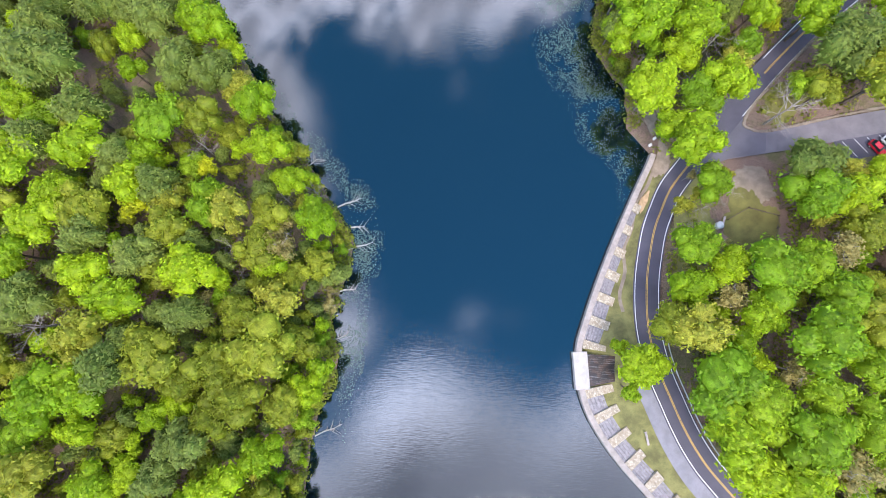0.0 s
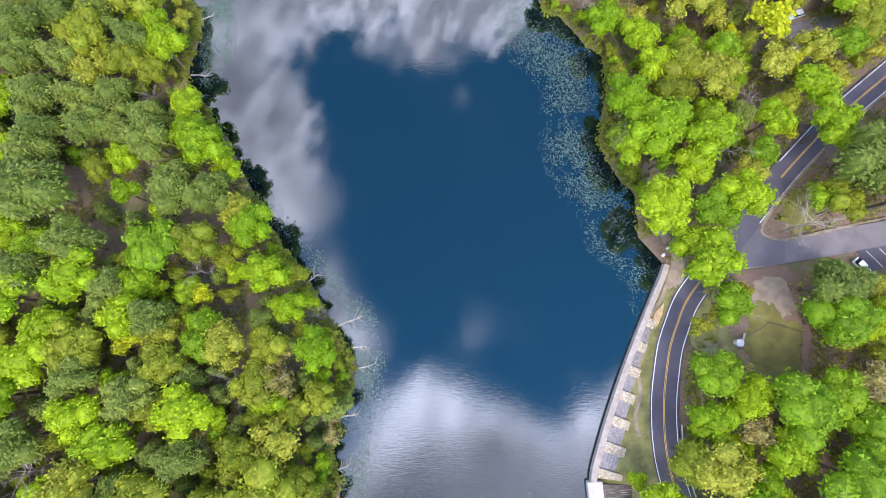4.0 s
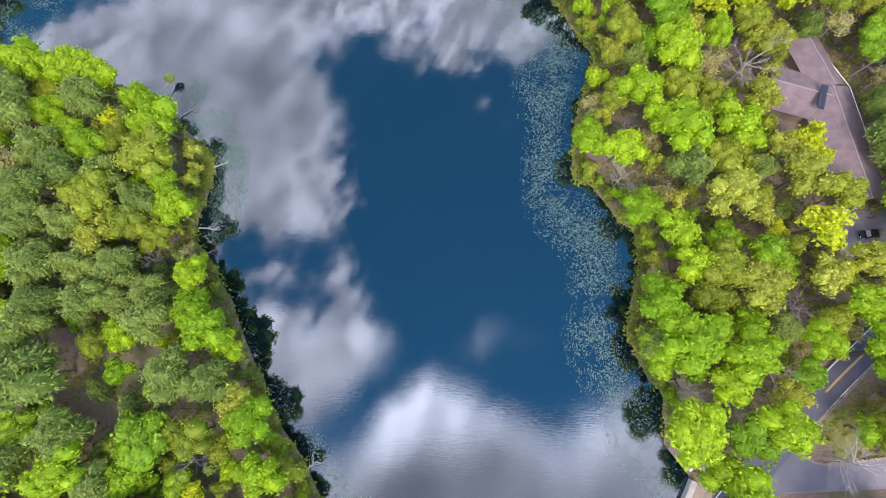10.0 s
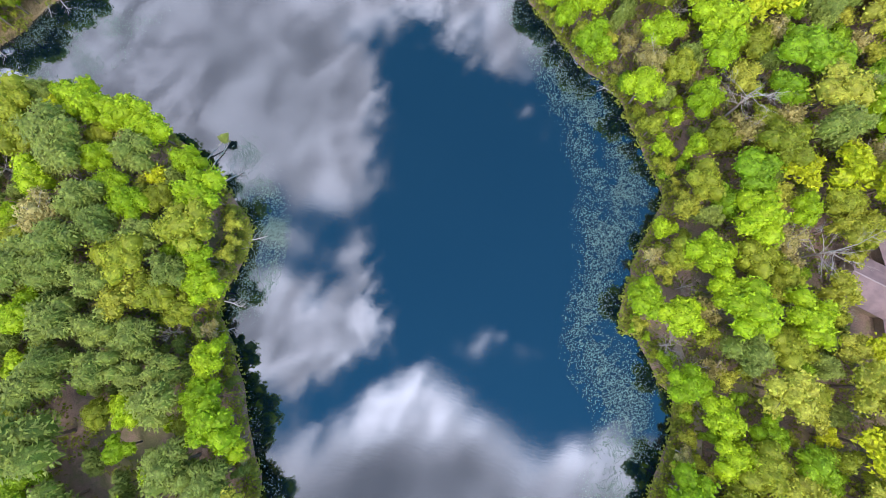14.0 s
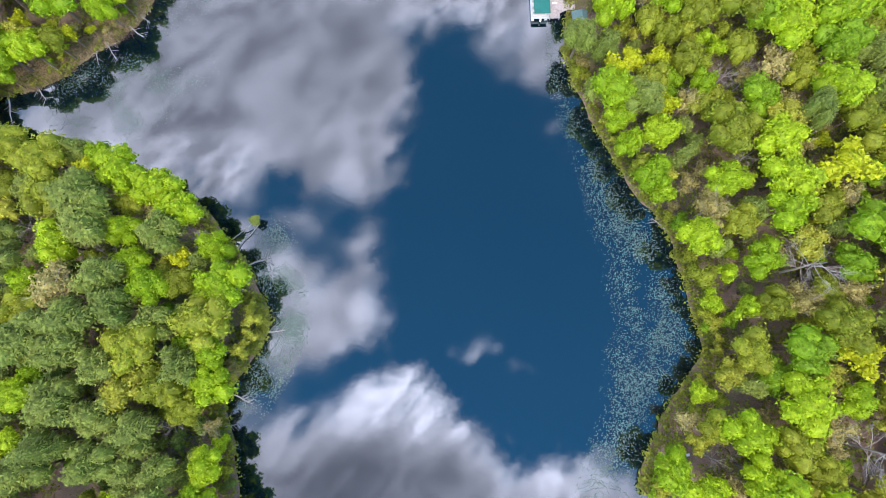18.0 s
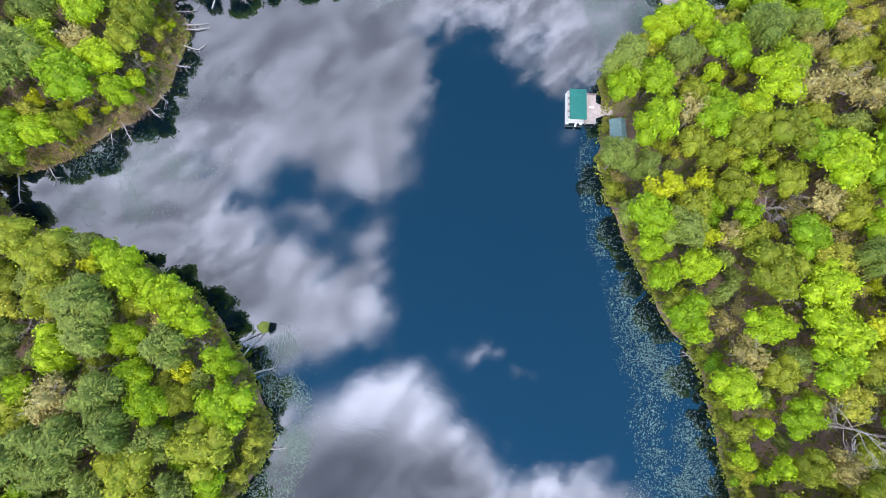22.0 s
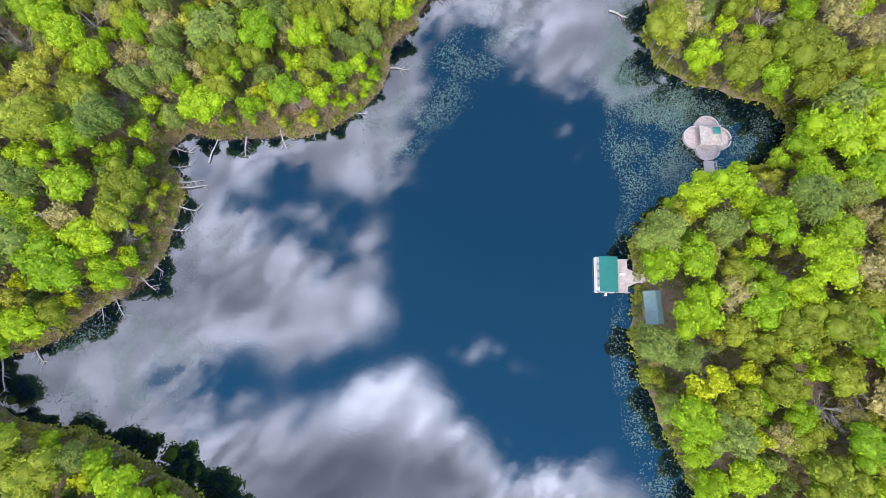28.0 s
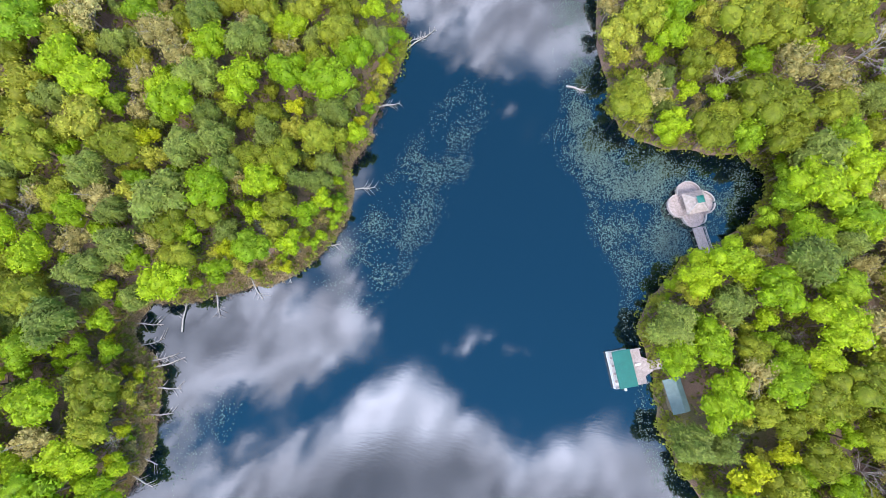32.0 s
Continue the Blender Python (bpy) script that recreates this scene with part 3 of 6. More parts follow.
road = band("road", road_line, 0.0, 6.1, "asphalt", 0.05)
tagged(road, "dark asphalt two-lane road curving along the dam", "road", kind="structure")
ry = road_line[:, 1]
north_run, south_run = road_line[ry > 63], road_line[ry < 40.5]
for run in (north_run, south_run):
    for off in (-0.13, 0.13):
        band("centre_line", run, off, 0.15, "yellow_paint", 0.09, road, "worn yellow centre line")
band("edge_line", road_line[ry > 65], 2.65, 0.18, "white_paint", 0.09, road, "white edge line")
band("edge_line", road_line[ry < 45], 2.65, 0.18, "white_paint", 0.09, road, "white edge line")
band("edge_line", road_line[ry > 53.5], -2.65, 0.18, "white_paint", 0.09, road, "white edge line")
band("edge_line", road_line[ry < 39], -2.65, 0.18, "white_paint", 0.09, road, "white edge line")
side_road = band("side_road", side_line, 0.0, 5.7, "old_asphalt", 0.04)
tagged(side_road, "faded grey asphalt side road to the car park", "road", kind="structure")
MOUTH = np.array([(58.6, 36.2), (62.4, 39.6), (69, 42.1), (77, 43.4), (77.5, 47.9), (74.4, 48.9), (72.4, 51.2), (76, 57.4)], float)
mouth_in = road_line[(ry < 58) & (ry > 36)][::-1]
mouth = loft("road_mouth", resample(mouth_in, 60), resample(MOUTH, 60), "mouth_asphalt", 0.045, 8)
tagged(mouth, "flared asphalt mouth of the side road", "road", kind="structure")

# ---- dam ----
DAM_TOP = 1.6
dam = thing("dam", pose(0, 0, 0), "curved concrete dam with stone buttresses and a spillway", "dam", kind="structure")
arc = np.concatenate([[0], np.cumsum(np.hypot(*(dam_line[1:] - dam_line[:-1]).T))])
spill_mid = arc[np.argmin(np.hypot(*(dam_line - np.array([30.3, -8.6])).T))]


def on_dam(s):
    p = np.array([np.interp(s, arc, dam_line[:, k]) for k in (0, 1)])
    q = np.array([np.interp(s + 0.5, arc, dam_line[:, k]) for k in (0, 1)])
    d = (q - p) / np.hypot(*(q - p))
    return p, d, np.array([-d[1], d[0]])


def wall_run(s0, s1, half, top, foot):
    """A run of the crest wall, chamfered along its top."""
    prof = [(-half, foot), (-half, top - 0.08), (-half + 0.08, top), (half - 0.08, top), (half, top - 0.08), (half, foot)]
    V, F = [], []
    ss = np.linspace(s0, s1, max(2, int((s1 - s0) / 1.0)))
    for s in ss:
        p, d, n = on_dam(s)
        V += [(p[0] + n[0] * o, p[1] + n[1] * o, z) for o, z in prof]
    m = len(prof)
    for i in range(len(ss) - 1):
        for k in range(m - 1):
            F.append((i * m + k, (i + 1) * m + k, (i + 1) * m + k + 1, i * m + k + 1))
    F += [tuple(range(m)), tuple((len(ss) - 1) * m + k for k in range(m - 1, -1, -1))]
    return V, F


gap = 4.2
s = 0.0
while s < arc[-1]:
    e = min(s + 5.9, arc[-1])
    if e < spill_mid - gap or s > spill_mid + gap:
        sheet("crest_wall", *wall_run(s, e - 0.02, 0.68, DAM_TOP, -2.5), "concrete", dam)
    else:
        if s < spill_mid - gap:
            sheet("crest_wall", *wall_run(s, spill_mid - gap, 0.68, DAM_TOP, -2.5), "concrete", dam)
        if e > spill_mid + gap:
            sheet("crest_wall", *wall_run(spill_mid + gap, e - 0.02, 0.68, DAM_TOP, -2.5), "concrete", dam)
    s = e
pm, dm, nm = on_dam(spill_mid)
turn = math.degrees(math.atan2(dm[1], dm[0]))
part("spillway_slab", box((8.5, 3.3, 3.8), (pm[0] + nm[0] * 0.55, pm[1] + nm[1] * 0.55, -0.35), turn, 0.1), "pale_concrete", dam, "pale concrete spillway slab")


def ramp(s0, s1, n0, n1, z0, z1, thick):
    """A sloping block that runs down from the crest between two stations."""
    V = []
    for st in (s0, s1):
        p, d, n = on_dam(st)
        for o, z in ((n0, z0), (n1, z1), (n1, z1 - thick), (n0, z0 - thick)):
            V.append((p[0] + n[0] * o, p[1] + n[1] * o, z))
    F = [(0, 1, 5, 4), (1, 2, 6, 5), (2, 3, 7, 6), (3, 0, 4, 7), (0, 3, 2, 1), (4, 5, 6, 7)]
    return V, F


MAT["chute"] = chute_material(turn)
sheet("spillway_chute", *ramp(spill_mid - 3.9, spill_mid + 3.9, 2.0, 8.6, 1.35, 1.0, 2.5), "chute", dam, "dark wet spillway chute")
stations = []
for k in range(7):
    stations.append((spill_mid - 6.3 - k * 5.9, max(1.9, 5.5 - 0.7 * k)))
    stations.append((spill_mid + 5.4 + k * 6.15, max(4.3, 6.6 - 0.6 * k)))
for st, reach in stations:
    if 1 < st < arc[-1] - 1:
        b = sheet("buttress", *ramp(st - 1.1, st + 1.1, 0.66, 0.66 + reach, DAM_TOP - 0.15, 1.12, 2.6), "veneer", dam, "cream stone buttress")
        bm = bmesh.new()
        bm.from_mesh(b.data)
        bmesh.ops.bevel(bm, geom=bm.edges[:], offset=0.06, segments=1, affect="EDGES")
        bm.to_mesh(b.data)
        bm.free()
order = sorted(stations)
for (sa, ra), (sb, rb) in zip(order[:-1], order[1:]):
    if sb - sa < 6.5 and sa > 0 and sb < arc[-1]:
        reach = min(ra, rb) * 0.92
        steps = 6
        for k in range(steps):
            a0, a1 = 0.6 + reach * k / steps, 0.6 + reach * (k + 1) / steps - 0.08
            z = DAM_TOP - 0.45 - 0.11 * k
            sheet("slab_step", *ramp(sa + 1.06, sb - 1.06, a0, a1, z, z - 0.06, 1.6), "slab", dam)

# ---- trees ----
rng = np.random.RandomState(11)


def cards(centres, normals, size, long=1.5, fold=0.25, along=None):
    """Small folded leaf sprays, one at each centre; along points their tips."""
    n = len(centres)
    nm_ = normals / np.maximum(np.linalg.norm(normals, axis=1), 1e-6)[:, None]
    ref = rng.normal(size=(n, 3)) if along is None else np.cross(along, nm_)
    u = np.cross(nm_, ref)
    u /= np.maximum(np.linalg.norm(u, axis=1), 1e-6)[:, None]
    w = np.cross(nm_, u)
    sz = (size * rng.uniform(0.7, 1.3, n))[:, None]
    tip = centres + u * sz * long * 0.65 - nm_ * sz * fold
    l, r = centres - u * sz * long * 0.35 + w * sz * 0.62, centres - u * sz * long * 0.35 - w * sz * 0.62
    V = np.stack([tip, l, r], 1).reshape(-1, 3)
    F = (np.arange(n)[:, None] * 3 + np.arange(3)[None]).tolist()
    return V, F


def unit(v):
    return v / np.maximum(np.linalg.norm(v, axis=1), 1e-6)[:, None]


def boughs(n, low):
    """Directions spread evenly but unevenly jittered over the upper part of a crown."""
    k = np.arange(n) + 0.5
    z = 1 - (1 - low) * k / n
    a = k * 2.39996 + rng.uniform(0, 6.28)
    r = np.sqrt(np.maximum(0, 1 - z * z))
    return unit(np.stack([r * np.cos(a), r * np.sin(a), z], 1) + rng.normal(0, 0.35 / math.sqrt(n), (n, 3)))


def crown(leaves, spread, depth, top, size, lobes=9, amp=0.36, fine=70, fine_amp=0.13, core=0.84, long=1.5, spiky=False, sharp=0.0, low=-0.5, loose=0.1):
    """A domed crown: big boughs swell out of it with clefts between, smaller sprays ride on them, and leaves cover all."""
    L1, L2 = boughs(lobes, low), boughs(fine, low)
    push = rng.uniform(0.5, 1.2, lobes)
    K, ph = rng.normal(0, 1.5, (3, 3)), rng.uniform(0, 6.28, 3)

    def reach(d):
        big_ = (np.exp(-(1 - d @ L1.T) * lobes / 1.25) * push).max(1)
        small_ = np.exp(-(1 - d @ L2.T) * fine / 1.25).max(1)
        lean_ = 1.04 + 0.12 * np.cos(d @ K.T + ph).mean(1) * 1.7
        return (1 - amp - fine_amp + amp * big_ ** 0.75 + fine_amp * small_) * lean_

    def place(d, k):
        p = d * (reach(d) * k)[:, None] * np.array([spread, spread, depth])
        p[:, :2] *= (1 - sharp * np.clip(p[:, 2] / depth, 0, 1))[:, None]
        return p + np.array([0, 0, top - depth])

    d = unit(rng.normal(size=(leaves * 3, 3)))
    d = d[d[:, 2] > low][:leaves]
    pos = place(d, rng.uniform(1 - loose, 1.04, len(d)))
    if spiky:
        leafy_ = cards(pos, unit(d) * 0.3 + rng.normal(size=d.shape) * 0.3 + np.array([0, 0, 0.9]), np.full(len(d), size), long, 0.1, d + rng.normal(0, 0.35, d.shape))
    else:
        leafy_ = cards(pos, d * 0.75 + rng.normal(size=d.shape) * 0.62 + np.array([0, 0, 0.45]), np.full(len(d), size), long)
    rings, seg = 4, 9
    cd = [(0, 0, 1)] + [(math.sin(t) * math.cos(a), math.sin(t) * math.sin(a), math.cos(t)) for t in np.linspace(0.4, 2.0, rings) for a in np.linspace(0, 2 * math.pi, seg, False)]
    cv = place(np.array(cd, float), np.full(len(cd), core))
    cf = [(0, 1 + k, 1 + (k + 1) % seg) for k in range(seg)]
    for r in range(rings - 1):
        o = 1 + r * seg
        cf += [(o + k, o + seg + k, o + seg + (k + 1) % seg, o + (k + 1) % seg) for k in range(seg)]
    return merge([(leafy_[0].tolist(), leafy_[1]), (cv.tolist(), cf)])


def crowns(n, leaves, spread, depth, top, size, lobes, amp, **more):
    """A wide crown of several domes of unequal height that grow into each other."""
    chunks = []
    a0 = rng.uniform(0, 6.28)
    for k in range(n):
        mid = k == 0
        a = a0 + k * 6.28 / max(1, n - 1) + rng.uniform(-0.35, 0.35)
        f = rng.uniform(0.0, 0.15) if mid else rng.uniform(0.40, 0.62)
        sp = spread * (0.66 if mid else rng.uniform(0.40, 0.58))
        dp = depth * (0.9 if mid else rng.uniform(0.55, 0.8))
        tp = top - (0.0 if mid else rng.uniform(0.6, 0.42 * depth))
        v, f_ = crown(int(leaves * (0.36 if mid else 0.64 / (n - 1))), sp, dp, tp, size, lobes, amp, **more)
        v = [(p[0] + spread * f * math.cos(a), p[1] + spread * f * math.sin(a), p[2]) for p in v]
        chunks.append((v, f_))
    return merge(chunks)


def limb_tubes(height, spread, limbs, r0, twigs=0, sub=3):
    """A tapered trunk with limbs, and with twigs where the tree is bare."""
    ch = [tube_data([(0, 0, -0.8), (0.05, 0.02, height * 0.35), (0.15, -0.1, height * 0.7), (0.1, 0.1, height)], [r0 * 1.25, r0, r0 * 0.65, r0 * 0.2], 6)]
    for k in range(limbs):
        a, z = k * 2.4 + rng.uniform(-0.3, 0.3), height * rng.uniform(0.35, 0.85)
        ln = spread * rng.uniform(0.65, 1.05)
        up = rng.uniform(0.35, 0.8)
        q = [(0, 0, z), (math.cos(a) * ln * 0.5, math.sin(a) * ln * 0.5, z + ln * up * 0.45), (math.cos(a + 0.15) * ln, math.sin(a + 0.15) * ln, z + ln * up)]
        ch.append(tube_data(q, [r0 * 0.42, r0 * 0.26, r0 * 0.08], 4, False))
        for j in range(twigs):
            t = rng.uniform(0.3, 1.0)
            base = np.array(q[0]) * (1 - t) + np.array(q[2]) * t
            an, l2 = a + rng.uniform(-1.1, 1.1), ln * rng.uniform(0.25, 0.5)
            end = base + np.array([math.cos(an) * l2, math.sin(an) * l2, l2 * rng.uniform(0.2, 0.7)])
            ch.append(tube_data([base, end], [r0 * 0.13, r0 * 0.04], 3, False))
            for i in range(sub):
                b2 = base + (end - base) * rng.uniform(0.3, 0.9)
                a3, l3 = an + rng.uniform(-1.0, 1.0), l2 * 0.5
                ch.append(tube_data([b2, b2 + np.array([math.cos(a3) * l3, math.sin(a3) * l3, l3 * 0.4])], [r0 * 0.07, r0 * 0.03], 3, False))
    return merge(ch)


KINDS = {
    "maple": ("maple_tree", "bright spring-green broadleaf tree with a lumpy crown", "tree"),
    "oak": ("oak_tree", "olive-green broadleaf tree in young leaf", "tree"),
    "beech": ("beech_tree", "mid-green broadleaf tree with a dense crown", "tree"),
    "hickory": ("hickory_tree", "yellow-olive broadleaf tree with a loose crown", "tree"),
    "pine": ("pine_tree", "dull dark green pine with drooping boughs", "tree"),
    "yellow": ("tulip_tree", "yellow-green sapling-crowned tree in fresh leaf", "tree"),
    "bud": ("budding_tree", "tan and pale green tree with opening buds", "tree"),
    "bare": ("bare_tree", "leafless grey tree with fine spreading twigs", "tree"),
}
MODELS = {k: [] for k in KINDS}
LARGE, SMALL = 0, 1
for v in range(4):
    MODELS["maple"].append((limb_tubes(10.5, 3.4, 5, 0.28), "bark", crowns(6, 1220, 5.4, 4.6, 14.4, 0.365, 6, 0.42, fine=30, fine_amp=0.18), "maple", LARGE))
    MODELS["oak"].append((limb_tubes(10.5, 3.4, 5, 0.28), "bark", crowns(6, 1220, 5.4, 5.0, 14.2, 0.345, 8, 0.34, fine=44, fine_amp=0.18), "oak", LARGE))
    MODELS["beech"].append((limb_tubes(10.5, 3.4, 5, 0.28), "bark", crowns(6, 1220, 5.4, 4.6, 14.0, 0.355, 7, 0.36, fine=40, fine_amp=0.18), "beech", LARGE))
    MODELS["hickory"].append((limb_tubes(11.5, 3.8, 6, 0.24, 1, 1), "bark", crowns(6, 1050, 5.4, 5.0, 14.2, 0.345, 7, 0.4, fine=36, fine_amp=0.22, core=0.7, loose=0.3), "hickory", LARGE))
    MODELS["pine"].append((limb_tubes(12.5, 2.2, 4, 0.26), "bark", crowns(5, 1300, 5.2, 6.6, 15.6, 0.265, 10, 0.34, fine=60, fine_amp=0.18, core=0.8, long=2.2, spiky=True, sharp=0.25, low=-0.6, loose=0.16), "pine", LARGE))
    MODELS["bud"].append((limb_tubes(13.0, 4.2, 10, 0.2, 4, 2), "twig", crowns(5, 950, 5.2, 4.8, 13.8, 0.31, 8, 0.38, fine=40, fine_amp=0.22, core=0.55, long=1.7, loose=0.4), "bud", LARGE))
for v in range(4):
    MODELS["maple"].append((limb_tubes(8.0, 2.4, 4, 0.2), "bark", crowns(4, 560, 3.6, 3.3, 10.6, 0.37, 5, 0.44, fine=22, fine_amp=0.2), "maple", SMALL))
    MODELS["oak"].append((limb_tubes(8.0, 2.4, 4, 0.2), "bark", crowns(4, 560, 3.6, 3.6, 10.4, 0.345, 6, 0.36, fine=32, fine_amp=0.2), "oak", SMALL))
    MODELS["beech"].append((limb_tubes(8.0, 2.4, 4, 0.2), "bark", crowns(4, 560, 3.6, 3.3, 10.2, 0.36, 5, 0.38, fine=28, fine_amp=0.2), "beech", SMALL))
    MODELS["hickory"].append((limb_tubes(8.4, 2.6, 5, 0.17, 1, 1), "bark", crowns(4, 500, 3.6, 3.6, 10.4, 0.345, 5, 0.42, fine=26, fine_amp=0.24, core=0.7, loose=0.3), "hickory", SMALL))
    MODELS["pine"].append((limb_tubes(10.0, 1.3, 3, 0.2), "bark", crowns(3, 600, 3.5, 4.9, 11.6, 0.28, 8, 0.34, fine=44, fine_amp=0.18, core=0.8, long=2.2, spiky=True, sharp=0.3, low=-0.6, loose=0.16), "pine", SMALL))
    MODELS["bud"].append((limb_tubes(9.2, 2.9, 8, 0.16, 3, 2), "twig", crowns(4, 460, 3.5, 3.4, 9.8, 0.30, 6, 0.4, fine=30, fine_amp=0.22, core=0.5, long=1.7, loose=0.4), "bud", SMALL))
    MODELS["yellow"].append((limb_tubes(9.0, 2.4, 5, 0.2), "bark", crowns(4, 560, 3.6, 3.6, 11.2, 0.37, 5, 0.48, fine=24, fine_amp=0.2, core=0.7, loose=0.22), "yellow", SMALL))
for v in range(3):
    MODELS["bare"].append((limb_tubes(9.0, 3.2, 12, 0.13, 7, 3), "twig", None, None, SMALL))
PROTO = {}
for k, models in MODELS.items():
    PROTO[k] = {LARGE: [], SMALL: []}
    for trunk, tm, top_, cm, big in models:
        foliage = mesh_of("crown", *top_, cm) if top_ else None
        if foliage:
            foliage.polygons.foreach_set("use_smooth", [True] * len(foliage.polygons))
        PROTO[k][big].append((mesh_of("trunk", *trunk, tm), foliage))
    PROTO[k][LARGE] = PROTO[k][LARGE] or PROTO[k][SMALL]
REACH = {LARGE: 5.0, SMALL: 3.3}



def plant(kind, x, y, size, z, tall=1.0, big=SMALL):
    name, label, cat = KINDS[kind]
    if kind == "maple" and x > -0.32 * (y - 40) + 5:
        name, label = "poplar_tree", "bright lime-green poplar in fresh spring leaf"
    if kind == "beech" and x > -0.32 * (y - 40) + 5:
        name, label = "birch_tree", "mid-green birch with a dense leafy crown"
    if kind == "oak" and x > -0.32 * (y - 40) + 5:
        name, label = "ash_tree", "olive ash with a dense rounded crown in young leaf"
    if kind == "pine" and (y > 140 or x > -0.32 * (y - 40) + 5):
        name, label = "hemlock_tree", "grey-green hemlock with fine feathery needles"
    if kind == "hickory" and y < 112:
        name, label = "walnut_tree", "yellow-olive walnut with a loose open crown"
    root = new(name)
    root.matrix_world = pose(x, y, z, rng.uniform(-3, 3), rng.uniform(-3, 3), rng.uniform(0, 360)) @ Matrix.Diagonal((size * rng.uniform(0.9, 1.12), size * rng.uniform(0.9, 1.12), size * tall, 1))
    tagged(root, label, cat, name.replace("_tree", "") + " trees")
    tm, cm = PROTO[kind][big][rng.randint(len(PROTO[kind][big]))]
    t = new("trunk", tm)
    t.parent = root
    if cm:
        c = new("crown", cm)
        c.parent = root


BUILDING = np.array([(66, 131), (72, 145), (79, 147), (87, 134), (94, 108), (82, 101), (74, 116)])
CLEARINGS = [(71.5, 26, 8.5, 12), (63, 26, 4, 4), (73, 35, 6.5, 7), (101, 43, 15, 4.5), (86, 100, 7, 5.5), (-24, 210, 4.6, 6.0), (-28.5, 215.0, 4.0, 3.5), (47, 47, 3.5, 6), (31, 120, 2, 2),
             (-66, -10, 6, 4), (-72, 60, 9, 5), (52, 57, 3, 5), (40, -5, 9, 12),
             (-80.1, 48.9, 7, 4), (-88.7, 64, 5, 3.5), (-57.7, 55.3, 4, 3), (-46.1, 27, 3, 3), (-78.1, 95, 3, 2.5), (-65.5, 59.2, 8, 3), (-63.2, -7.5, 4, 5), (-101.2, 48.1, 7, 4), (-46.2, 34, 4, 2), (-51.9, 56, 4, 2.5)]


def free(p, r):
    """Where a tree of that radius may stand."""
    ok = shore_distance(p) > 0.6 + 0.05 * r
    ok &= dist_line(p, road_line) > 4.4 + 0.55 * r
    ok &= dist_line(p, side_line) > 4.2 + 0.55 * r
    ok &= ~inside(p, verge_poly)
    ok &= ~inside(p, BUILDING)
    bank_ = shore_distance(p)
    ok &= ~((p[:, 0] < -127) & (p[:, 1] > 146) & (p[:, 1] < 212) & (bank_ < 2.0))
    ok &= ~((p[:, 0] < -100) & (p[:, 1] > 200) & (p[:, 1] < 262) & (bank_ < 1.0))
    for cx, cy, rx, ry in CLEARINGS:
        ok &= ((p[:, 0] - cx) / (rx + 0.5 * r)) ** 2 + ((p[:, 1] - cy) / (ry + 0.5 * r)) ** 2 > 1
    return ok


planted = []


def room(x, y, r, close=0.8):
    if not planted:
        return True
    a = np.array(planted)
    return bool(np.all(np.hypot(a[:, 0] - x, a[:, 1] - y) > close * (r + a[:, 2])))

def grow(kind, rows):
    """Trees that stand out, of one kind: plan place and crown radius."""
    for x, y, r in rows:
        big = LARGE if r > 3.7 and kind not in ("yellow", "bare") else SMALL
        sz = r / REACH[big]
        plant(kind, x, y, sz, max(0.15, float(land((x, y))[0])) - 0.1, sz ** -0.4 * rng.uniform(0.98, 1.08), big)
        planted.append((x, y, r))


# the south-west bank
grow("maple", [(-74.5, 66.5, 4), (-73.7, 59.2, 3.6), (-96.9, 51.4, 4.3), (-55.9, 69.1, 6.3), (-80.1, 39.9, 6.2), (-67.5, 38.4, 4.3), (-65.1, 38, 2.7), (-41.3, 40, 5), (-35.9, 33.5, 3.8), (-43.9, 50.8, 5.3), (-29.1, 24.5, 5.3), (-94.2, 35, 7), (-87.1, 22, 5.5), (-75.8, 11.8, 5.6), (-69.4, 6, 5.9), (-53.8, 12.7, 6.1), (-49.4, 10.6, 3.2), (-38.2, 14.2, 3.8), (-91.6, 15.2, 4.8), (-82.8, -2.8, 3.7), (-27, -7.8, 3.7), (-29.7, -12.4, 4.1), (-27.9, 1.1, 2.3), (-37.1, -24.8, 5.1), (-80.2, -14, 6.7), (-73.4, -12.3, 6.6), (-88.5, -15.4, 3.5), (-46.2, -31.2, 5.8), (-69.8, -31.3, 4.7), (-28.1, 17.9, 2.3)])
grow("maple", [(-74.6, -20.5, 4)])
grow("yellow", [(-54.3, 35.6, 2.9), (-81.9, 30.9, 2.5), (-69.8, 26.6, 3.4)])
grow("beech", [(-64.7, 46, 6.1), (-52.5, 29.6, 4.1)])
grow("hickory", [(-47.9, 25.3, 5.4), (-37.1, 5.8, 5.6), (-60.7, 28.1, 4.6), (-74.7, -1.1, 6.6), (-81.3, -27.4, 6.8)])
grow("bud", [(-37.4, 22, 3.6), (-53.3, 6.3, 2.9), (-58.8, 29, 1.9)])
grow("bare", [(-56.2, 41.1, 3.5), (-85.5, 0.6, 5.1), (-30.7, 31, 2.6)])
grow("oak", [(-78.3, 25.3, 6.1), (-60.9, -5.6, 6.5), (-38.3, -4.3, 6.9), (-48.5, -6.7, 5.7), (-43.5, -13.6, 6.3), (-34.2, -15.8, 5), (-28.6, 13.8, 4.4), (-43.3, 2.7, 5), (-47.8, -18.1, 5.1), (-32, -3.1, 4.4), (-36.1, 40.7, 3.6), (-60, 21.8, 4.9), (-41.8, 17.2, 5)])
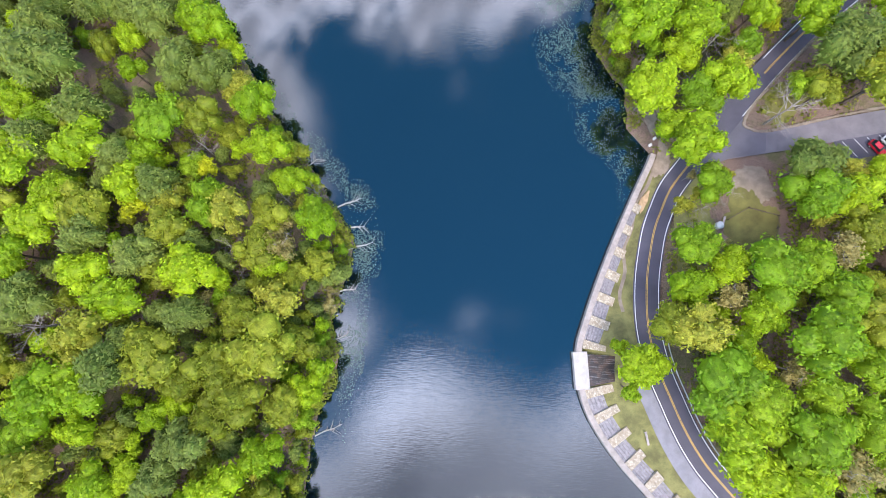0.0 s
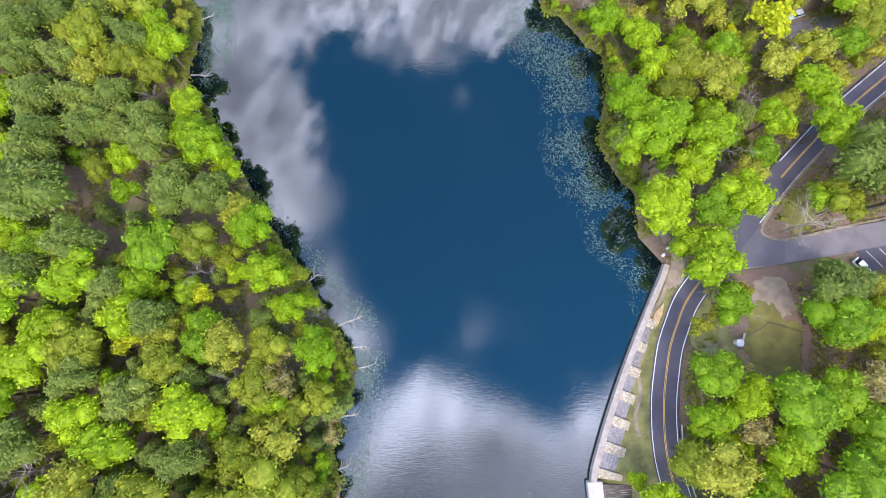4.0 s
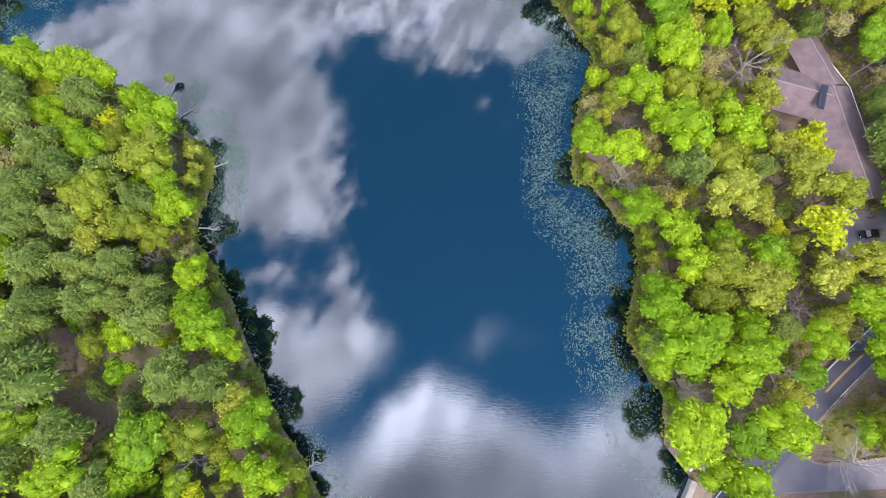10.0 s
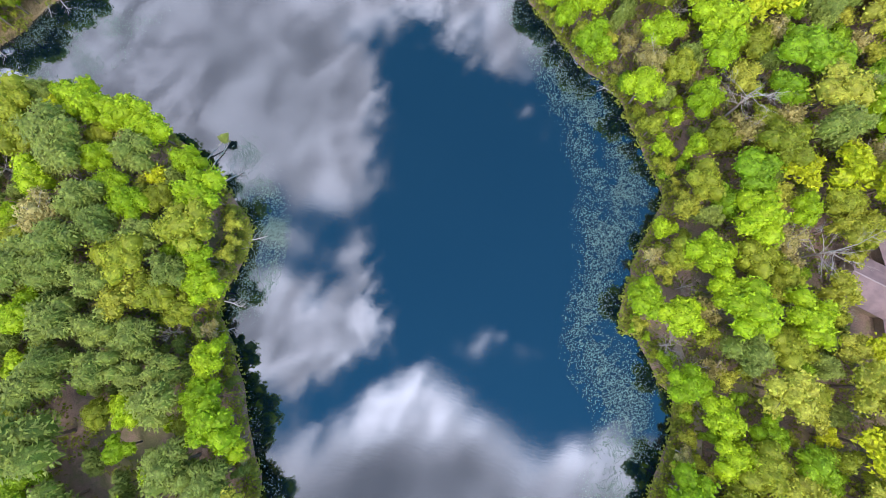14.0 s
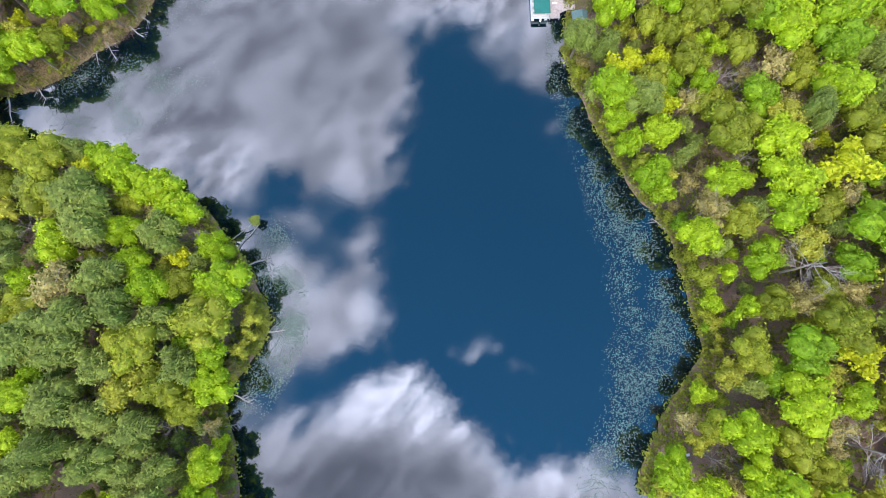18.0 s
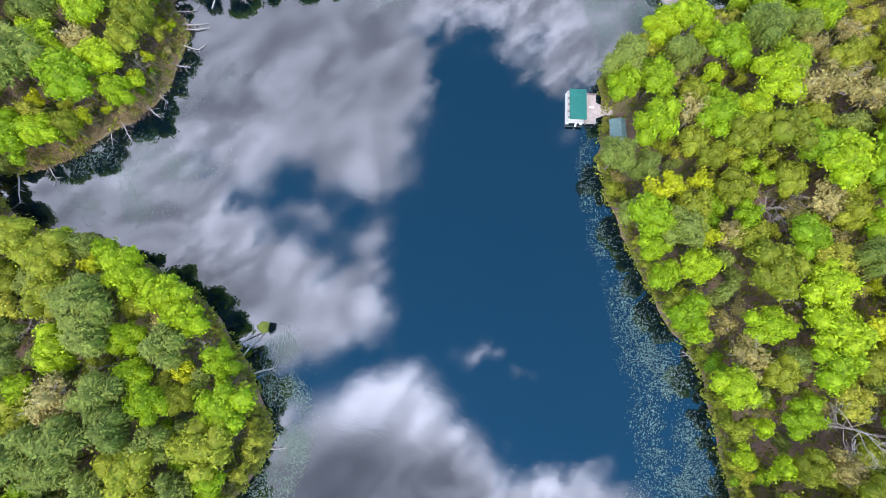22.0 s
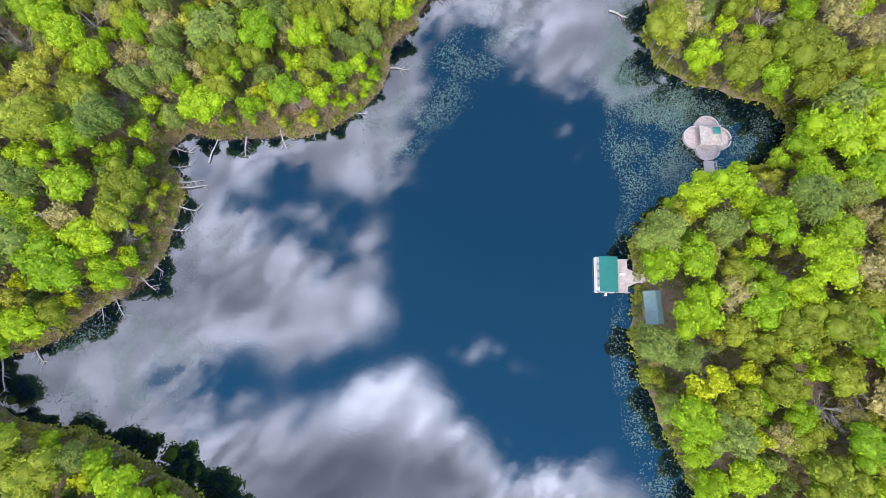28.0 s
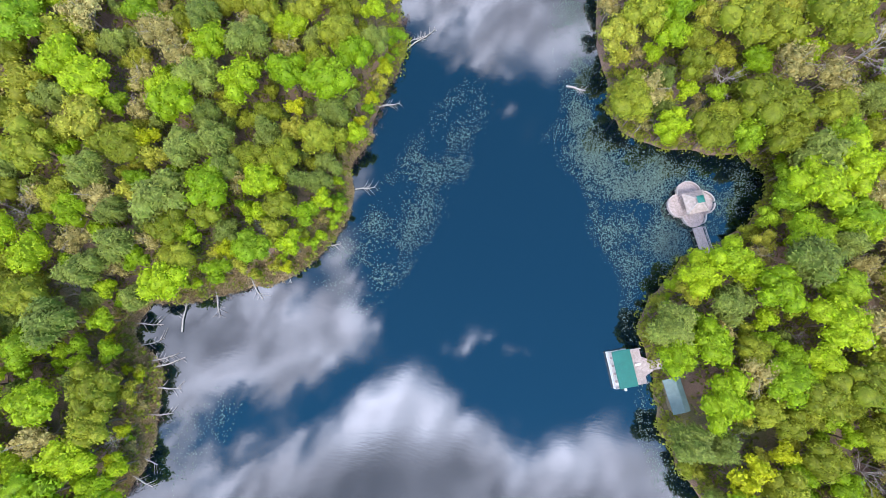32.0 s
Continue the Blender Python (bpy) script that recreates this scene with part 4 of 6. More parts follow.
grow("pine", [(-88.6, 57.9, 8.8), (-81, 47.2, 6.6), (-90.3, 40.3, 5.6), (-63.5, 30.7, 5.5), (-60.7, 59.5, 6.9), (-53, 58.4, 5.5), (-66.3, 15, 5.9), (-68.6, -6.7, 6.5), (-25.1, 11.8, 3.7), (-54.8, 2.6, 5.7), (-68.1, 70.6, 5.7), (-87, 6.9, 6.1), (-53, -22.5, 5.8), (-65.7, -2.2, 4.5), (-54.8, 18.2, 3.8)])
# the pine grove on the west bank
grow("maple", [(-101.7, 118.1, 4.2), (-95.8, 113, 4.4), (-90, 109.1, 4.9), (-74.4, 115.5, 6), (-84.2, 105, 2.6), (-78.1, 101.8, 3.2), (-70.9, 101.6, 4.2), (-68.4, 94.9, 5), (-62.1, 80.9, 4.5), (-60.8, 72.9, 4.4), (-51.7, 65.9, 3.9), (-66.7, 55.5, 2.7), (-102.7, 83.9, 3.6), (-70.3, 31.9, 5), (-85.5, 29.3, 4.7), (-71.1, 18, 3.4), (-32, 34.6, 2), (-48.6, 40.9, 2.6)])
grow("yellow", [(-86.8, 116.8, 3)])
grow("beech", [(-53.2, 25.2, 4.5)])
grow("hickory", [(-83.5, 89.2, 5.6), (-48.2, 54.1, 5.1), (-67.8, 110.8, 2.6)])
grow("bud", [(-37.2, 18.2, 4.3)])
grow("bare", [(-102.2, 111.5, 3.7), (-73.1, 84.3, 2.8), (-87.2, 122.5, 2.7)])
grow("oak", [(-85.6, 97.1, 5.9), (-77.6, 91.8, 5.3), (-75.2, 107.1, 6.4), (-71, 89.1, 4.1), (-39.4, 25.5, 4.4)])
grow("pine", [(-97.9, 106.9, 6.6), (-98.9, 96.6, 7.2), (-89.8, 91.5, 5.7), (-94.2, 80.6, 6.3), (-86.1, 82.1, 5.6), (-92.3, 72.8, 5.6), (-82.4, 74.1, 5.8), (-70.5, 76.8, 4.7), (-73.2, 36.9, 5.5), (-77.6, 82.2, 5.5), (-99.3, 91.1, 5.7), (-93.3, 120.8, 6), (-76.4, 19.7, 5.4), (-84.9, 102.6, 5), (-93.1, 67.7, 6.2)])
# the headland
grow("maple", [(-109.1, 130.6, 5.9), (-98.5, 129.8, 5.4), (-91.1, 127.3, 5.3), (-113.1, 109.6, 5.2), (-80.9, 122.3, 4.1), (-116.2, 99.4, 3.6), (-102.8, 79.6, 4.9), (-101.2, 70.2, 3.5)])
grow("yellow", [(-118, 127.9, 3.3)])
grow("hickory", [(-67.5, 103.4, 2.7)])
grow("bud", [(-106.3, 101.6, 6.5), (-99.2, 124.4, 3.6)])
grow("oak", [(-121.3, 119.3, 5.9), (-126.1, 126, 6)])
grow("pine", [(-112.7, 120.6, 7.3), (-94, 102.5, 5.7), (-105.7, 90.3, 7), (-75.3, 96.5, 5)])
# the headland and the head of the bay
grow("maple", [(-130, 129.8, 2.6), (-117.9, 131.3, 3.6), (-146.9, 162.7, 6.7), (-136.5, 166.1, 4.1), (-135.2, 170.2, 3), (-146.2, 148.6, 4.8), (-152.1, 145.8, 5.4), (-143.8, 170.7, 5.2)])
grow("yellow", [(-137.6, 177.2, 1.8), (-154.6, 155.5, 2.3), (-141.9, 156.8, 2.4)])
grow("beech", [(-151.6, 140.9, 2.3)])
grow("hickory", [(-129.2, 111.4, 3.6)])
grow("bud", [(-133.4, 126.6, 2.6)])
grow("bare", [(-122.3, 110.3, 3.5)])
grow("oak", [(-136.2, 125.2, 5.5), (-143.6, 153.2, 4.1)])
grow("pine", [(-108.2, 115.9, 6.5), (-122.7, 130, 4.2), (-158.7, 159.8, 8.8)])
# the marshy north bank
grow("maple", [(-180, 212.4, 4.4), (-173.4, 210.1, 4.9), (-165.9, 207.5, 4.8), (-160.7, 218.4, 4), (-168.2, 215, 2.6), (-133.2, 230.3, 5.4), (-123.4, 234.7, 4.3), (-135.1, 220.3, 3.3), (-144.6, 212.1, 3.5), (-136.6, 208.3, 5.1), (-127.6, 213.8, 3.7), (-125.3, 219.5, 2.1), (-113.4, 222.1, 3.6), (-112.6, 229.7, 3.3), (-109.4, 233.7, 2.7), (-149.8, 205, 2.8), (-148.8, 197.8, 3.1), (-144.6, 192.1, 2.8), (-155, 189.2, 2.2), (-171.7, 180.3, 2.6), (-164.3, 180.2, 4.2), (-160.6, 185.5, 3.6), (-152.8, 179.5, 5.8), (-159.4, 167.8, 5), (-152.9, 167.4, 4.1), (-140.1, 167, 3), (-166.4, 170.8, 2.9), (-106.9, 251.2, 2.8), (-122.3, 228.2, 2.7)])
grow("yellow", [(-127.2, 218.3, 2.4), (-120.2, 235.4, 2.1), (-137.7, 170.9, 2.1)])
grow("beech", [(-151.4, 229.3, 2.8), (-160.4, 189.5, 4.9)])
grow("hickory", [(-142.3, 185.8, 2.1), (-175.6, 198.8, 5.1)])
grow("bud", [(-177, 191.9, 3.6), (-151.4, 173, 4.9), (-158.7, 213.2, 4.2)])
grow("bare", [(-172.2, 216.1, 3.6), (-185.2, 205, 3.7), (-121.1, 240.2, 2), (-138.9, 174.6, 2.7), (-159.5, 203, 2.2)])
grow("oak", [(-161.5, 199.7, 5.6), (-143.5, 185.4, 5.4), (-169, 188.2, 6.4), (-133.4, 224.9, 4), (-120.4, 240.4, 4.7), (-141.7, 177.6, 4.7), (-118, 224.1, 3.7)])
grow("pine", [(-154.8, 196, 6.3), (-142.1, 225.6, 6.6), (-163.3, 175.9, 5.6), (-152.3, 220.8, 3.9), (-110.7, 242.3, 3.4), (-132.9, 235.8, 4.1), (-153.5, 206.5, 4.9), (-149.1, 214.7, 4.8), (-116.6, 237.5, 3.4)])
# the north woods
grow("maple", [(-172.3, 251, 5.5), (-165.8, 247.1, 5.7), (-146.4, 247, 5.5), (-133, 255.3, 5.2), (-114.5, 260.7, 5.8), (-166.6, 231.1, 3.4), (-160.9, 235.1, 3), (-124.5, 227.4, 2.3), (-151.5, 188.1, 2.4), (-105.3, 277, 2.1), (-110.4, 281.9, 3.4), (-120.3, 226.6, 1.6)])
grow("yellow", [(-150.9, 238.3, 3.4), (-120.9, 253, 2.9), (-106.9, 255.4, 1.6)])
grow("beech", [(-183.4, 257.1, 6.8), (-146.8, 228.7, 3.3), (-160.8, 244.7, 3.4)])
grow("hickory", [(-179.6, 244.3, 5.6), (-163.4, 238.2, 6.1), (-147.8, 234.8, 3.7)])
grow("bud", [(-171.8, 263, 5.6), (-154.5, 261.8, 5.4), (-155.6, 251.6, 3.8), (-154.7, 244.9, 3.7), (-127.3, 267, 3.7), (-137.8, 270.7, 3.4)])
grow("bare", [(-157, 201.4, 2.3)])
grow("oak", [(-172.6, 230, 5.5), (-114.2, 247.4, 4.8), (-115.7, 272.6, 5.3), (-119.2, 265.8, 3.9), (-139.2, 220.3, 4.5)])
grow("pine", [(-143, 254.7, 5.5), (-134.9, 266.2, 5.5), (-135, 240.5, 5.4), (-140.5, 237.8, 5.2), (-160, 227.9, 4.7), (-142.8, 204.4, 3.9)])
# round the dam and the road
grow("maple", [(45.9, 72.1, 6.9), (56.7, 70.9, 6.3), (46.4, 54.6, 7.4), (55.3, 42.3, 6.7), (51.8, 47.7, 4.7), (60.3, 14.4, 4.7), (51.8, 9.5, 5.1), (65.8, 4.8, 5.5), (61.4, -2.2, 3.9), (82.4, -2, 5.1), (57.9, -20.5, 7.9), (88, 30, 5.6), (69.4, -30.1, 8.1), (63, -28.1, 6.7), (71.4, 74.5, 4.3), (83.8, 72.1, 5.8), (40.6, 69.5, 4.8)])
grow("beech", [(57.8, 54.4, 5.2), (53.2, 19.4, 5.2), (59.9, 33.8, 4.3), (68.2, 12.6, 7.3), (76, 0.2, 8), (56.1, -10.3, 8), (79.1, 29.4, 6.8), (64.9, -14.8, 6.6), (72.2, -21.3, 7.4), (84.7, -17.6, 6.8), (77.2, -11.1, 6), (81.7, 8.5, 6.1), (86.3, -6.5, 5.4), (76.7, 14.5, 5.4), (69.7, 67, 3.9)])
grow("hickory", [(53.6, 28.9, 2.7), (52.3, 0.6, 7.1), (80.8, 28.8, 3.8)])
grow("bud", [(61.4, 7.8, 4.3), (84.2, 18.2, 5.2), (79.8, -26.5, 6.2), (73.1, -7.2, 4.6)])
grow("bare", [(77.1, 50.4, 5.9), (62.9, 68.6, 4.2)])
grow("oak", [(47.8, 2.3, 5.1), (95.3, 55.2, 7.9), (90.7, 23.1, 5.6), (87.8, 3.8, 6.2)])
grow("pine", [(89, 63.5, 8.3), (79.4, 37.1, 6.9), (39, 71.8, 4.1)])
grow("bare", [(61.5, 32.0, 3.6), (58.5, 28.5, 2.4), (55.5, 17.5, 2.0), (56.0, 8.5, 2.0)])
grow("bud", [(54.5, 21.5, 1.7), (54.0, 13.5, 1.9), (62.5, 19.5, 2.0), (66.5, 16.0, 2.0), (57.0, 36.5, 1.5), (52.5, 5.0, 1.6)])
grow("hickory", [(57.5, 31.5, 1.8), (60.0, 15.5, 1.9), (63.5, 33.5, 1.6)])
# the bank north of the dam
grow("maple", [(24.7, 116.5, 4.9), (32.5, 114.8, 4.9), (36.8, 100.5, 4.5), (45.6, 118.3, 6.8), (57.4, 120, 5.8), (47.4, 88.7, 4.5), (40.5, 79.7, 5.9), (54.1, 64.2, 4.9), (63.2, 56.8, 5.9), (80.8, 82.1, 4.8), (44.4, 97, 4.8)])
grow("yellow", [(72.1, 117.6, 4.2), (72.9, 98.2, 5.8)])
grow("beech", [(63.2, 91.8, 4.8), (91.1, 105.4, 5.7), (90.6, 92.2, 4.2), (81.3, 56.7, 3.4)])
grow("hickory", [(54.8, 104.6, 6.8), (70, 108.6, 6.7), (60.5, 84, 6), (73.3, 87.5, 5.7), (82.9, 91.8, 4.7), (68.4, 116.5, 4.2), (63.1, 101.2, 3.5)])
grow("bud", [(27.2, 126.7, 2.8), (40.4, 87, 2.4)])
grow("bare", [(39.3, 105.3, 2.5), (69.1, 80.6, 3.4)])
grow("oak", [(53.3, 88.4, 5.3), (84.7, 54.1, 4.1), (39.6, 112.3, 3.4)])
grow("pine", [(47.1, 110.6, 5.7), (87.8, 117.8, 6)])
# round the lodge
grow("maple", [(30.2, 165.1, 4.4), (25, 159.8, 3), (16.2, 164.8, 5.2), (31.1, 153.8, 3.4), (32.1, 176.6, 5.9), (66.8, 167.6, 6.4), (44, 138.7, 6), (54.4, 143.3, 4.1), (36.8, 129.3, 5.4), (27.9, 133.3, 3.3), (41, 122.5, 4.9)])
grow("yellow", [(61.7, 153.8, 6.2), (68.7, 151.2, 6.3), (52.8, 152.3, 4.5)])
grow("beech", [(42.8, 149.3, 6.1), (49.6, 179.4, 6.8), (66.4, 179.4, 3.6)])
grow("hickory", [(56.6, 170.7, 6.8), (65.2, 141.5, 5.5), (31, 138.9, 4.2), (62.3, 141.7, 3.5)])
grow("bare", [(39.3, 166.5, 6.6), (60.3, 135.5, 6.7), (34.6, 121.6, 2.6)])
grow("oak", [(45.4, 130.5, 4.6), (33.8, 144.9, 4.7), (48.8, 157, 5.5), (35.9, 156.3, 4.1), (21.2, 157.2, 3.4), (53.1, 127.7, 4), (23.5, 171, 4.1)])
# the east bank
grow("maple", [(-29, 217.6, 4.9), (-22.9, 221.6, 5), (-18.8, 210.4, 5.7), (-11.6, 229.5, 3.1), (-6.5, 222.1, 3.9), (0.7, 230.8, 5.9), (-11.9, 190.7, 5.5), (-7.9, 185.3, 3.9), (1.8, 185.3, 4.4), (-3.9, 180, 3.9), (19.2, 217.3, 6.6), (28.4, 225.2, 7.1), (33.9, 207.2, 5.8), (24.6, 191.6, 5.6), (18.4, 178.8, 5), (2.8, 174.8, 4.6), (6.7, 172.5, 3.6), (29.6, 183.8, 6), (24, 152.9, 2.9)])
grow("yellow", [(-10.9, 199.9, 3.7), (-4.4, 203.1, 3), (0.7, 191.4, 3.5), (39.3, 189.4, 6.1), (35.5, 196.3, 2.5)])
grow("beech", [(31, 217.3, 6.3), (19, 199.5, 5.1), (4.2, 211.7, 2.5)])
grow("hickory", [(-11.8, 208.7, 2), (25.3, 196.6, 5.1), (38, 172.1, 4.3)])
grow("bud", [(11.9, 176.5, 3.3), (13.6, 236.3, 5.8), (21.3, 236.3, 5.1), (26, 203.4, 2.8)])
grow("bare", [(10.3, 203.6, 4), (15.5, 209, 2.8)])
grow("oak", [(-4.2, 196.2, 4.7), (2.6, 204, 4.5), (15.7, 189.9, 6.4), (8.9, 195.3, 4.2), (0.1, 216.1, 5.4), (7.4, 220.5, 5.5), (-13.5, 221.9, 3.9), (-9.7, 210.8, 4), (-1, 211.8, 3.4), (0.3, 176.7, 3.4), (26.4, 208.2, 4.4), (24.7, 242.6, 5.3)])
grow("pine", [(-23.8, 200.9, 5), (-15.3, 190.9, 3.9), (25.5, 175.4, 4), (8.7, 182, 3.5), (36.8, 138.2, 3.5)])
# round the landing and the cove
grow("maple", [(-26.3, 236.1, 4.9), (-20.7, 240, 5.5), (-15.9, 238.5, 4), (-10.9, 225.4, 2.9), (-10.8, 235.2, 5.3), (-0.4, 223.2, 4.4), (-6.4, 217.4, 5.4), (6.8, 209.2, 3.2), (-4.7, 260.2, 6.3), (2.1, 266, 6), (-5.6, 249.5, 4.6), (-36.9, 268.2, 4.1), (-34.3, 277.4, 3.1), (-27.2, 278.9, 2.9), (5.4, 252.9, 4.9)])
grow("yellow", [(-12.8, 196.5, 4.5)])
grow("beech", [(13.2, 219.6, 5.3), (-8.5, 258.1, 3.9), (-8.6, 264.1, 3.1), (4.8, 255.5, 5), (-2, 249.7, 4.1), (-0.2, 273.7, 5)])
grow("hickory", [(-26.3, 231.8, 3.6), (-45.2, 270, 3.5)])
grow("bud", [(-19.1, 225.2, 3.3), (-11.8, 216.8, 5.1), (7.5, 232, 5.6), (-42.9, 275.4, 4.7), (-12.6, 288, 5.8), (-4.6, 286.6, 5.3), (7.3, 243.9, 4.1), (-41.9, 269, 2.5), (-6.3, 214.4, 2.6), (5, 194.2, 3.9)])
grow("bare", [(-26.4, 282.2, 4.3)])
grow("oak", [(11.4, 210.3, 4.2), (-47.1, 272.1, 5.2), (-27.4, 268.6, 5.3), (-19.4, 277.6, 6.4), (-12.8, 277.4, 5.7), (-1.9, 278.8, 5.2), (-25.9, 273.3, 4.2), (-11.6, 270.6, 4.8), (-4.7, 208.8, 3.8)])
grow("pine", [(-19.6, 230.6, 4.9), (-5.1, 242.6, 6.7), (-31.7, 223.3, 6.1), (-4.9, 190.6, 6.1), (-4.5, 267.6, 6), (3.9, 249.4, 4.1), (-17.1, 201.8, 4)])
# the scrub north of the cove
grow("maple", [(-40.4, 289.7, 4.3), (-43.9, 285.5, 3)])
grow("beech", [(-20.1, 270, 4.3), (-11.3, 252.8, 2.7)])
grow("hickory", [(-52.1, 288.1, 5.4), (-50.8, 283.8, 3.4)])
grow("bud", [(-0.4, 284, 4.2), (-46.7, 286.5, 2.7)])
grow("bare", [(1.9, 293.9, 6.9)])
grow("oak", [(-47.3, 292.9, 5.7), (-34.4, 283.6, 4.3), (-25.8, 295.5, 5.8), (-4.9, 299.6, 6.9), (-16.8, 296, 5.6)])

for x, y, sz, big in ((42, -6.5, 1.06, LARGE), (40, -12.2, 0.9, SMALL), (38.4, -3.0, 0.72, SMALL)):
    plant("maple", x, y, sz, float(land((x, y))[0]) - 0.1, 0.8, big)
    planted.append((x, y, REACH[big] * sz))

for kind, x, y, sz, big in (("hickory", 72.6, 107.5, 1.05, LARGE), ("yellow", 74.2, 113.4, 1.15, SMALL), ("yellow", 71.2, 117.6, 1.0, SMALL), ("beech", 66.2, 119.5, 1.05, LARGE), ("hickory", 62.5, 127.5, 1.0, LARGE),
                            ("bud", 68.5, 142.5, 0.9, LARGE), ("hickory", 93.2, 119.5, 1.05, LARGE), ("pine", 95.5, 131.5, 1.1, LARGE), ("maple", 97.5, 109.5, 1.05, LARGE), ("bare", 88.8, 137.5, 1.0, SMALL),
                            ("hickory", 53.2, 27.0, 0.7, SMALL), ("beech", 87.8, 141.5, 0.9, LARGE), ("maple", 64.4, -32.5, 0.95, SMALL), ("yellow", 68.5, -33.0, 0.9, SMALL)):
    if not room(x, y, REACH[big] * sz, 0.5):
        continue
    plant(kind, x, y, sz, float(land((x, y))[0]) - 0.1, 1.0, big)
    planted.append((x, y, REACH[big] * sz))
bank_line = spline(NORTH_SHORE[2:19], 6)
for p in (bank_line - side_of(bank_line) * rng.uniform(1.8, 4.2, (len(bank_line), 1)))[::4]:
    if shore_distance(p[None])[0] > 1.2:
        plant(str(rng.choice(["maple", "yellow", "beech", "bud"])), p[0], p[1], rng.uniform(0.3, 0.5), float(land(p)[0]) - 0.1, 0.8)

WOODS = np.array([(-114, -54), (114, -54), (116, 148), (84, 202), (52, 248), (20, 320), (-208, 304), (-208, 203), (-152, 93), (-118, 43)], float)
EAST_MIX = (("maple", 0.05), ("oak", 0.32), ("beech", 0.40), ("hickory", 0.57), ("pine", 0.73), ("yellow", 0.75), ("bud", 0.95), ("bare", 1.01))
DAM_MIX = (("maple", 0.28), ("oak", 0.42), ("beech", 0.82), ("hickory", 0.91), ("pine", 0.94), ("yellow", 0.95), ("bud", 0.985), ("bare", 1.01))
BANK_MIX = (("maple", 0.16), ("oak", 0.38), ("beech", 0.56), ("hickory", 0.82), ("pine", 0.88), ("yellow", 0.91), ("bud", 0.97), ("bare", 1.01))
WEST_MIX = (("maple", 0.04), ("oak", 0.40), ("beech", 0.46), ("hickory", 0.54), ("pine", 0.95), ("bud", 0.98), ("bare", 1.01))
PINE_MIX = (("maple", 0.02), ("oak", 0.22), ("beech", 0.28), ("hickory", 0.30), ("pine", 0.97), ("bud", 0.985), ("bare", 1.01))
LOW_MIX = (("maple", 0.06), ("oak", 0.44), ("beech", 0.52), ("hickory", 0.60), ("pine", 0.95), ("bud", 0.985), ("bare", 1.01))
SCRUB_MIX = (("maple", 0.04), ("oak", 0.30), ("beech", 0.35), ("hickory", 0.56), ("pine", 0.68), ("bud", 0.92), ("bare", 1.01))
NORTH_MIX = (("maple", 0.07), ("oak", 0.35), ("beech", 0.42), ("hickory", 0.58), ("pine", 0.82), ("yellow", 0.84), ("bud", 0.94), ("bare", 1.01))
# young trees that lean out over the water all along the banks
for line, mix in ((WEST_SHORE[2:27], ("oak", "pine", "hickory", "maple", "beech", "oak", "bud")), (EAST_SHORE[1:33], ("oak", "hickory", "bud", "beech", "hickory", "maple", "oak")), (NORTH_SHORE[1:21], ("hickory", "maple", "yellow", "bud", "beech"))):
    bank_run = even(spline(line, 6), 1.9)
    away = -side_of(bank_run)
    for p, o in zip(bank_run, away):
        q = p + o * rng.uniform(0.7, 2.3) + rng.normal(0, 0.5, 2)
        r = rng.uniform(1.3, 2.6)
        if shore_distance(q[None])[0] < 0.5 or not room(q[0], q[1], r, 0.42) or not free(q[None], np.array([0.5]))[0]:
            continue
        if q[1] > 140 and q[0] < -100:
            r *= 0.85
            if rng.uniform() < 0.12:
                continue
        plant(str(rng.choice(mix)), q[0], q[1], r / REACH[SMALL], float(land(q)[0]) - 0.1, rng.uniform(0.75, 1.0))
        planted.append((q[0], q[1], r))

for big, tries, lo, hi, close in ((LARGE, 20000, 0.7, 1.04, 0.62), (SMALL, 24000, 0.6, 1.0, 0.57)):
    cand = np.column_stack([rng.uniform(-208, 116, tries), rng.uniform(-54, 320, tries)])
    cand = cand[inside(cand, WOODS)]
    size = rng.uniform(lo, hi, len(cand))
    ok = free(cand, REACH[big] * size)
    cand, size = cand[ok], size[ok]
    zs = land(cand)
    pick = rng.uniform(size=len(cand))
    for (x, y), sz, z, u in zip(cand, size, zs, pick):
        if not room(x, y, REACH[big] * sz, close):
            continue
        east = x > -0.32 * (y - 40) + 5
        table = (DAM_MIX if y < 24 else BANK_MIX if y < 112 else EAST_MIX if y < 258 else SCRUB_MIX) if east else ((LOW_MIX if y < 12 else PINE_MIX if y < 85 and x < -55 + 0.25 * (40 - y) else WEST_MIX) if y < 150 else NORTH_MIX)
        u = min(0.999, max(0.0, u + 0.2 * noise.noise((x * 0.03, y * 0.03, 0.5))))
        kind = next(k for k, lim in table if u < lim)
        if big == LARGE and kind in ("yellow", "bare"):
            kind = "oak"
        plant(kind, x, y, sz, z - 0.1, rng.uniform(0.85, 1.15), big)
        planted.append((x, y, REACH[big] * sz))

# ---- undergrowth, lily pads and marsh grass ----


def stuff(name, V, F, mat, label, cat):
    ob = sheet(name, np.asarray(V).tolist(), F, mat)
    return tagged(ob, label, cat, kind="stuff")


